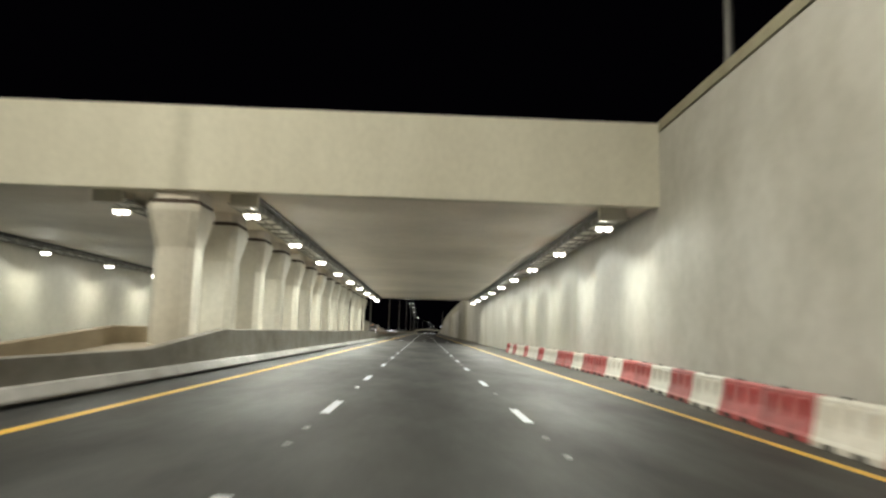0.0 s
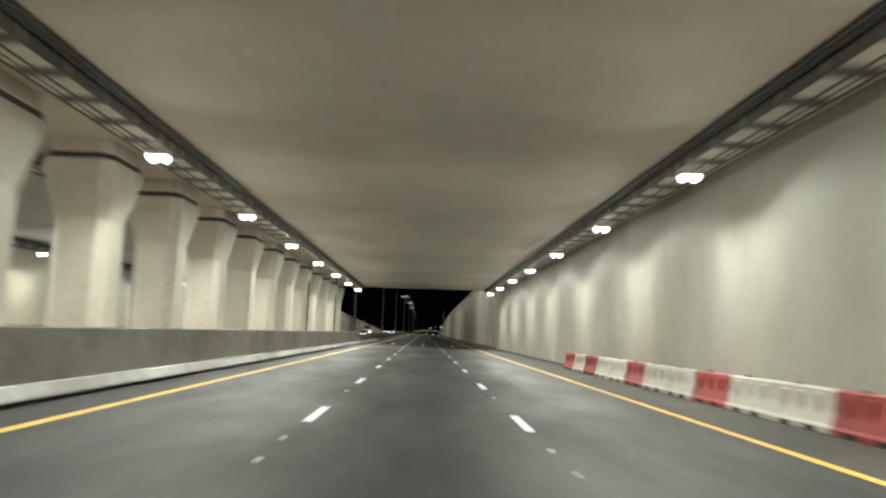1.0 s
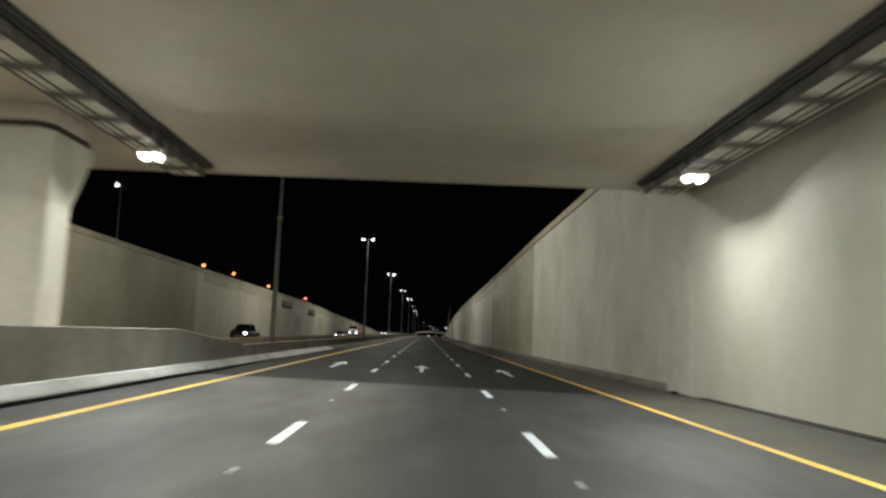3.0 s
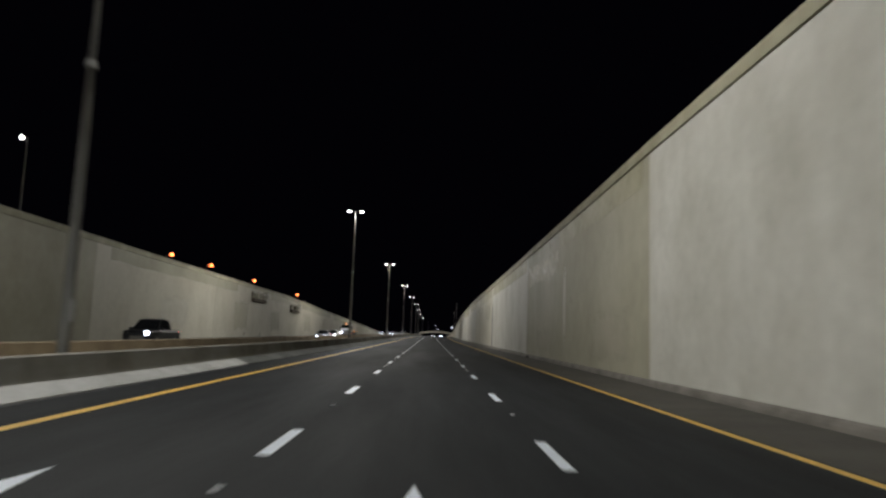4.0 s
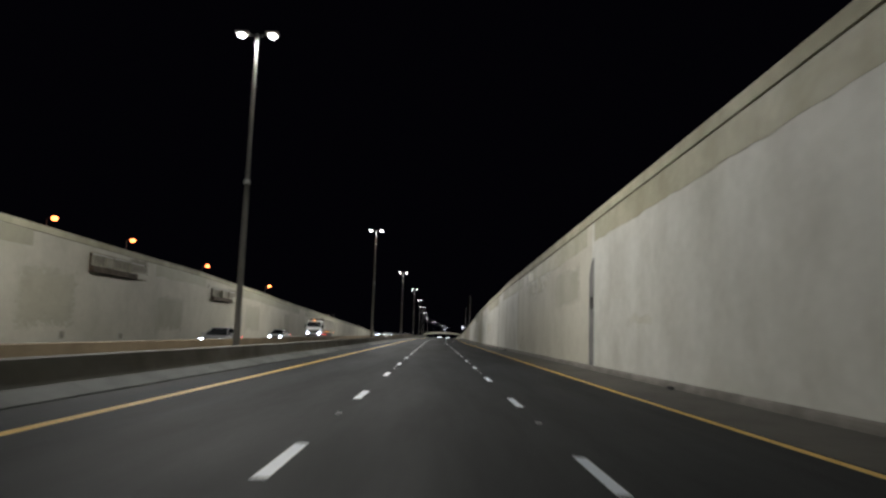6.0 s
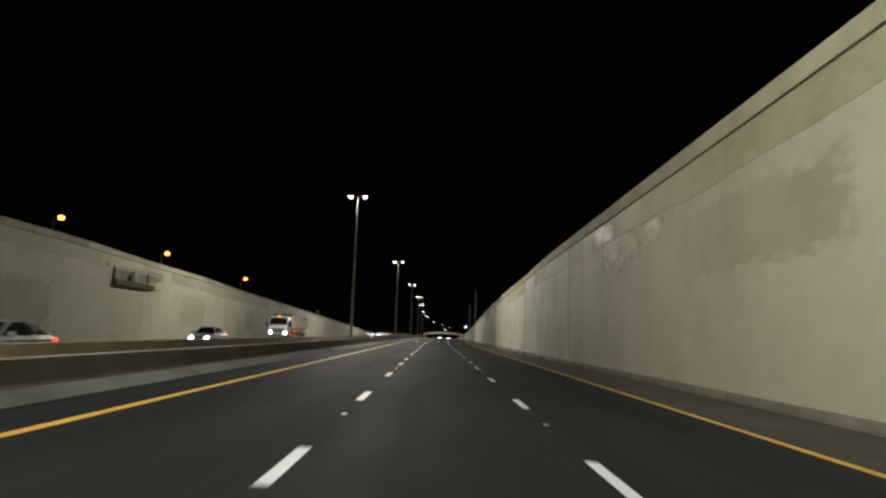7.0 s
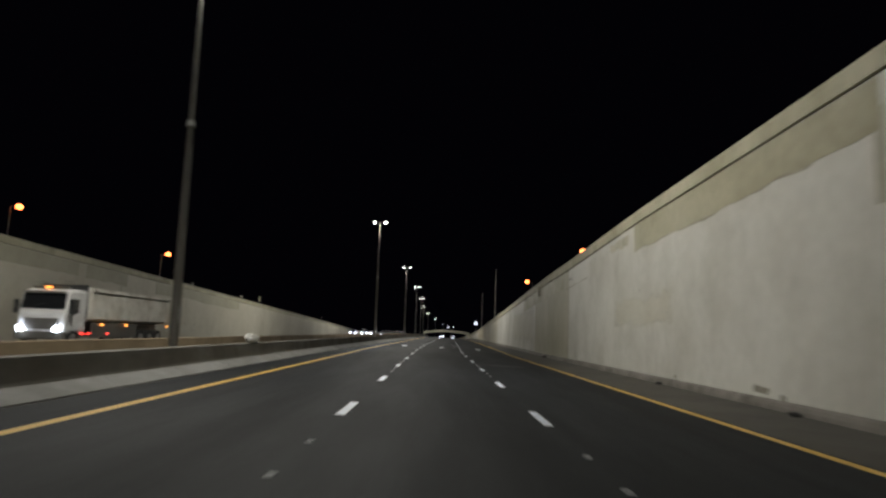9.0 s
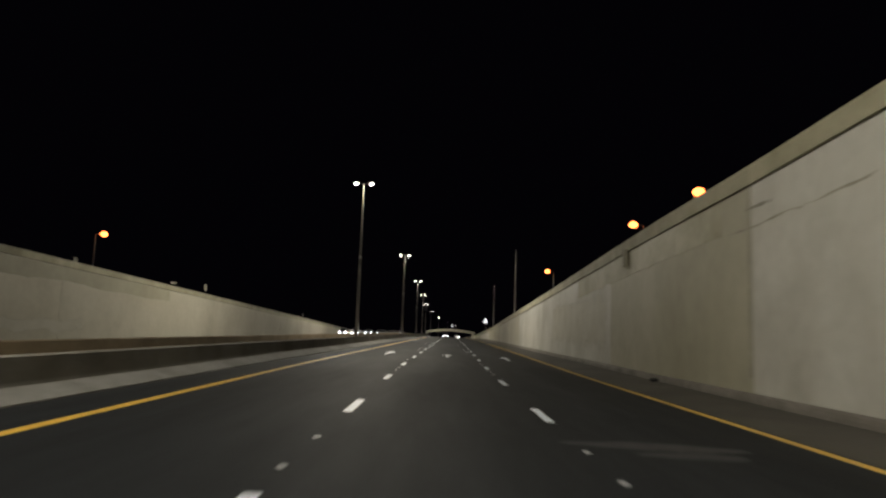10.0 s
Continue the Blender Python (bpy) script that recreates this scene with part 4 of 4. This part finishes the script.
def far_bridge(y):
    b = empty("road_bridge", "pale arched concrete road bridge far ahead over the carriageway", "bridge")
    b.matrix_basis = pose(bend(y), y, 0)
    part("deck", arched(-10.4, 15.6, 0, 14, 2.5, 2.9, 1.1), FASCIA, b)
    part("parapet", arched(-10.4, 15.6, -0.3, -0.02, 2.4, 3.4, 1.2), FASCIA, b)
    part("parapet", arched(-10.4, 15.6, 14.02, 14.3, 2.4, 3.4, 1.2), FASCIA, b)
    for x in (-10.0, 15.0):
        part("pier", box(x - 0.4, x + 0.4, 1, 13, zr(y) - 1.5, 2.6, 0.08), COLUMN, b)


far_bridge(640)
sign(3.4, 647, 3.8)

# ---- vehicles in the oncoming carriageway ----
def loft(rings):
    """A closed body through rings of equal length."""
    bm = bmesh.new()
    loops = [[bm.verts.new(p) for p in r] for r in rings]
    n = len(loops[0])
    for a, b in zip(loops, loops[1:]):
        for i in range(n):
            bm.faces.new((a[i], a[(i + 1) % n], b[(i + 1) % n], b[i]))
    bm.faces.new(loops[0])
    bm.faces.new(loops[-1])
    return bm


def hull(stations_, half, z0):
    """Body shell: stations of (y, top z, half-width factor), facing -y."""
    rings = []
    for y, zt, k in stations_:
        w = half * k
        rings.append([(-w * 0.94, y, z0), (-w, y, z0 + 0.18), (-w, y, zt - 0.16), (-w * 0.93, y, zt - 0.03), (-w * 0.8, y, zt), (w * 0.8, y, zt), (w * 0.93, y, zt - 0.03), (w, y, zt - 0.16), (w, y, z0 + 0.18), (w * 0.94, y, z0)])
    return loft(rings)


def wheel(parent, x, y, r, w):
    t = part("wheel", tube((x - w / 2, y, r), (x + w / 2, y, r), r, seg=20), RUBBER, parent, "black tyre")
    s = 1 if x > 0 else -1
    part("rim", tube((x + s * (w / 2 - 0.03), y, r), (x + s * (w / 2 + 0.012), y, r), r * 0.62, r * 0.55, 16), STEEL, t, "steel rim")


def headlamps(parent, xs_, y, z, w, h):
    for x in xs_:
        bm = bmesh.new()
        bmesh.ops.create_uvsphere(bm, u_segments=14, v_segments=8, radius=1.0, matrix=Matrix.Translation((x, y, z)) @ Matrix.Diagonal((w, 0.09, h, 1)))
        part("headlight", bm, HEADLIGHT, parent, "dazzling white headlight", smooth=True)


def finish(v, x, y, speed_heading=0):
    v.matrix_basis = pose(x + bend(y), y, zr(y) + 0.02, 0, 0, speed_heading)
    return v


def passenger(kind, paint, label):
    """kind: sedan, suv or pickup."""
    v = empty("car" if kind == "sedan" else kind, label, "car" if kind != "pickup" else "pickup truck", "oncoming traffic")
    if kind == "sedan":
        L, half, belt, roof = 4.7, 0.9, 0.92, 1.45
        st = [(-2.35, 0.62, 0.86), (-2.25, 0.72, 0.95), (-1.3, 0.86, 1), (-0.9, 0.94, 1), (1.3, 0.98, 1), (2.1, 0.98, 0.97), (2.35, 0.85, 0.88)]
        cab = [(-1.15, 0.93, 0.8), (-0.35, 1.4, 0.68), (0.5, 1.45, 0.68), (1.2, 1.36, 0.68), (1.95, 0.97, 0.78)]
    elif kind == "suv":
        L, half, belt, roof = 4.9, 0.97, 1.12, 1.85
        st = [(-2.45, 0.8, 0.86), (-2.35, 1.0, 0.96), (-1.3, 1.1, 1), (-0.9, 1.14, 1), (1.6, 1.16, 1), (2.3, 1.14, 0.97), (2.45, 0.95, 0.9)]
        cab = [(-1.25, 1.12, 0.86), (-0.5, 1.78, 0.76), (0.6, 1.86, 0.76), (1.9, 1.8, 0.76), (2.36, 1.14, 0.84)]
    else:
        L, half, belt, roof = 5.4, 0.98, 1.1, 1.85
        st = [(-2.7, 0.85, 0.86), (-2.6, 1.05, 0.96), (-1.5, 1.12, 1), (-1.0, 1.14, 1), (0.9, 1.14, 1), (0.95, 1.1, 1), (2.6, 1.1, 0.98), (2.7, 1.0, 0.95)]
        cab = [(-1.4, 1.12, 0.86), (-0.6, 1.78, 0.76), (0.2, 1.85, 0.76), (0.8, 1.78, 0.76), (1.1, 1.12, 0.84)]
    part("body", hull(st, half, 0.32), paint, v)
    rings = []
    zb = min(c[1] for c in cab) - 0.02
    for y, zt, k in cab:
        rings.append([(-half * 0.9, y, zb), (-half * k, y, max(zt - 0.04, zb + 0.02)), (-half * k * 0.85, y, max(zt, zb + 0.03)), (half * k * 0.85, y, max(zt, zb + 0.03)), (half * k, y, max(zt - 0.04, zb + 0.02)), (half * 0.9, y, zb)])
    part("greenhouse", loft(rings), GLASS, v, "dark tinted windows")
    top = [c for c in cab[1:-1]]
    rr = []
    for y, zt, k in top:
        rr.append([(-half * k * 0.93, y, zt - 0.02), (-half * k * 0.85, y, zt + 0.025), (half * k * 0.85, y, zt + 0.025), (half * k * 0.93, y, zt - 0.02)])
    part("roof", loft(rr), paint, v)
    for sx in (-1, 1):
        y0, z0, k0 = cab[0]
        y1, z1, k1 = cab[1]
        part("pillar", tube((sx * half * 0.88, y0, z0), (sx * half * k1 * 0.95, y1, z1), 0.045, seg=6), paint, v)
        part("mirror", box(sx * (half + 0.12) - 0.1, sx * (half + 0.12) + 0.1, cab[0][0] + 0.25, cab[0][0] + 0.38, belt - 0.02, belt + 0.16, 0.03), paint, v)
        for y in (-L * 0.31, L * 0.3):
            wheel(v, sx * (half - 0.12), y, 0.34 if kind == "sedan" else 0.39, 0.22)
        part("tail_light", box(sx * half * 0.84 - 0.1, sx * half * 0.84 + 0.1, L / 2 - 0.12, L / 2 - 0.0, belt - 0.3, belt - 0.06, 0.02), TAIL, v, "glowing red tail light")
    part("grille", box(-half * 0.5, half * 0.5, -L / 2 - 0.012, -L / 2 + 0.1, 0.45, 0.7, 0.02), DARK_STEEL, v)
    part("bumper", box(-half * 0.84, half * 0.84, -L / 2 - 0.06, -L / 2 + 0.2, 0.3, 0.46, 0.04), paint, v)
    lit = (half * 0.68,) if kind == "pickup" else (-half * 0.68, half * 0.68)
    headlamps(v, lit, -L / 2 - 0.01, st[1][1] - 0.16, 0.16, 0.13)
    if kind == "pickup":
        part("unlit_headlight", box(-half * 0.85, -half * 0.5, -L / 2 - 0.02, -L / 2 + 0.1, st[1][1] - 0.26, st[1][1] - 0.08, 0.03), GLASS, v, "dark unlit headlight")
    if kind == "pickup":
        part("bed_liner", box(-half * 0.78, half * 0.78, 1.15, 2.55, 1.02, 1.11), SEAL, v, "dark open load bed")
        part("door_handle", box(-half - 0.02, -half + 0.02, -0.1, 0.1, 0.95, 0.99), STEEL, v)
    return v


def tipper():
    v = empty("tipper_truck", "white tipper truck with a pale high-sided body and lit amber markers", "truck", "oncoming traffic")
    part("cab", hull([(-4.22, 1.75, 0.93), (-4.16, 1.95, 0.97), (-3.95, 2.8, 0.97), (-3.75, 2.96, 0.98), (-3.0, 3.02, 1), (-2.3, 3.0, 1)], 1.2, 0.75), PAINT_WHITE, v)
    glass = loft([[(-w, y, z), (-w, y + 0.05, z), (w, y + 0.05, z), (w, y, z)] for y, z, w in ((-4.2, 1.98, 1.08), (-4.01, 2.74, 1.04))])
    part("windscreen", glass, GLASS, v, "dark windscreen")
    part("wiper", tube((-0.6, -4.21, 2.02), (0.1, -4.16, 2.25), 0.015, seg=6), RUBBER, v)
    part("sun_visor", box(-1.0, 1.0, -4.16, -3.95, 2.78, 2.86, 0.02), DARK_STEEL, v)
    for sx in (-1, 1):
        part("side_window", box(sx * 1.2 - 0.02, sx * 1.2 + 0.02, -3.9, -3.0, 1.8, 2.5, 0.015), GLASS, v)
        part("mirror", box(sx * 1.42 - 0.1, sx * 1.42 + 0.1, -4.1, -3.95, 1.7, 2.4, 0.03), RUBBER, v)
        part("beacon_bar", box(sx * 0.55 - 0.35, sx * 0.55 + 0.35, -3.6, -3.35, 3.0, 3.14, 0.03), DARK_STEEL, v)
    part("grille", box(-0.85, 0.85, -4.26, -4.1, 0.95, 1.5, 0.03), DARK_STEEL, v)
    part("bumper", box(-1.18, 1.18, -4.34, -4.0, 0.45, 0.85, 0.05), DARK_STEEL, v)
    part("roof_beacon", box(-0.14, 0.14, -3.9, -3.72, 3.0, 3.12, 0.03), AMBER, v, "lit amber beacon")
    part("chassis", box(-0.5, 0.5, -3.0, 8.7, 0.7, 1.4), DARK_STEEL, v)
    part("bulkhead", box(-1.22, 1.22, -2.05, -1.85, 1.45, 3.2, 0.03), TIPPER, v)
    part("rolled_tarpaulin", box(-1.2, 1.2, -2.28, -2.07, 1.5, 3.3, 0.08), RUBBER, v, "dark rolled tarpaulin")
    bm = loft([[(-1.0, y, 1.4), (-1.25, y, 1.55), (-1.25, y, zt), (1.25, y, zt), (1.25, y, 1.55), (1.0, y, 1.4)] for y, zt in ((-1.8, 3.2), (8.9, 3.12))])
    part("tipper_body", bm, TIPPER, v)
    for sx in (-1, 1):
        for i in range(8):
            y = -1.4 + i * 1.4
            part("body_rib", box(sx * 1.255 - 0.015, sx * 1.255 + 0.015, y - 0.06, y + 0.06, 1.5, 2.98), TIPPER, v)
        part("top_rail", box(sx * 1.27 - 0.06, sx * 1.27 + 0.06, -1.8, 8.8, 2.98, 3.12), TIPPER, v)
        for y in (-3.3, 4.9, 6.2, 7.5):
            wheel(v, sx * 1.02, y, 0.5, 0.3)
        part("side_skirt", box(sx * 1.15 - 0.03, sx * 1.15 + 0.03, -1.5, 4.1, 0.55, 1.35), DARK_STEEL, v)
        for y in (-0.6, 2.4, 8.6):
            part("side_marker", box(sx * 1.3 - 0.05, sx * 1.3 + 0.05, y - 0.1, y + 0.1, 1.2, 1.32, 0.02), AMBER, v, "lit amber side marker")
        for y in (-2.5, -1.8, 0.3):
            part("lower_marker", box(sx * 1.2 - 0.04, sx * 1.2 + 0.04, y - 0.08, y + 0.08, 0.72, 0.82, 0.02), TAIL, v, "lit red side marker")
    headlamps(v, (-0.9, 0.9), -4.44, 0.98, 0.17, 0.16)
    return v


finish(passenger("pickup", PAINT_BLACK, "black double-cab pickup with lit headlights on the oncoming carriageway"), -19.3, 154.5)
sedan = finish(passenger("sedan", PAINT_SILVER, "silver saloon with lit headlights on the oncoming carriageway"), -15.6, 209)
white_car = finish(passenger("sedan", PAINT_WHITE, "white saloon with dark windows and lit headlights"), -18.6, 241.5)
finish(tipper(), -19.8, 276)
for k, (x, y) in enumerate(((-15.2, 455), (-19.5, 408), (-15.6, 426), (-20, 437), (-23.5, 418), (-15.4, 478), (-19.6, 462), (-23.6, 470), (-19.4, 500), (-15.3, 505), (-23.4, 520))):
    src = (sedan, white_car)[k % 2]
    copy_thing(src, pose(x + bend(y), y, zr(y) + 0.02))

# two saloons added in place of unidentified white lights by the bridge
for x, y in ((-0.1, 560), (5.0, 566)):
    ahead = copy_thing(white_car, pose(x + bend(y), y, surf(x + bend(y), y) + 0.005))
    ahead["label"] = "white saloon standing in for bright spots near the far bridge"
    ahead["group"] = "traffic at the far bridge"
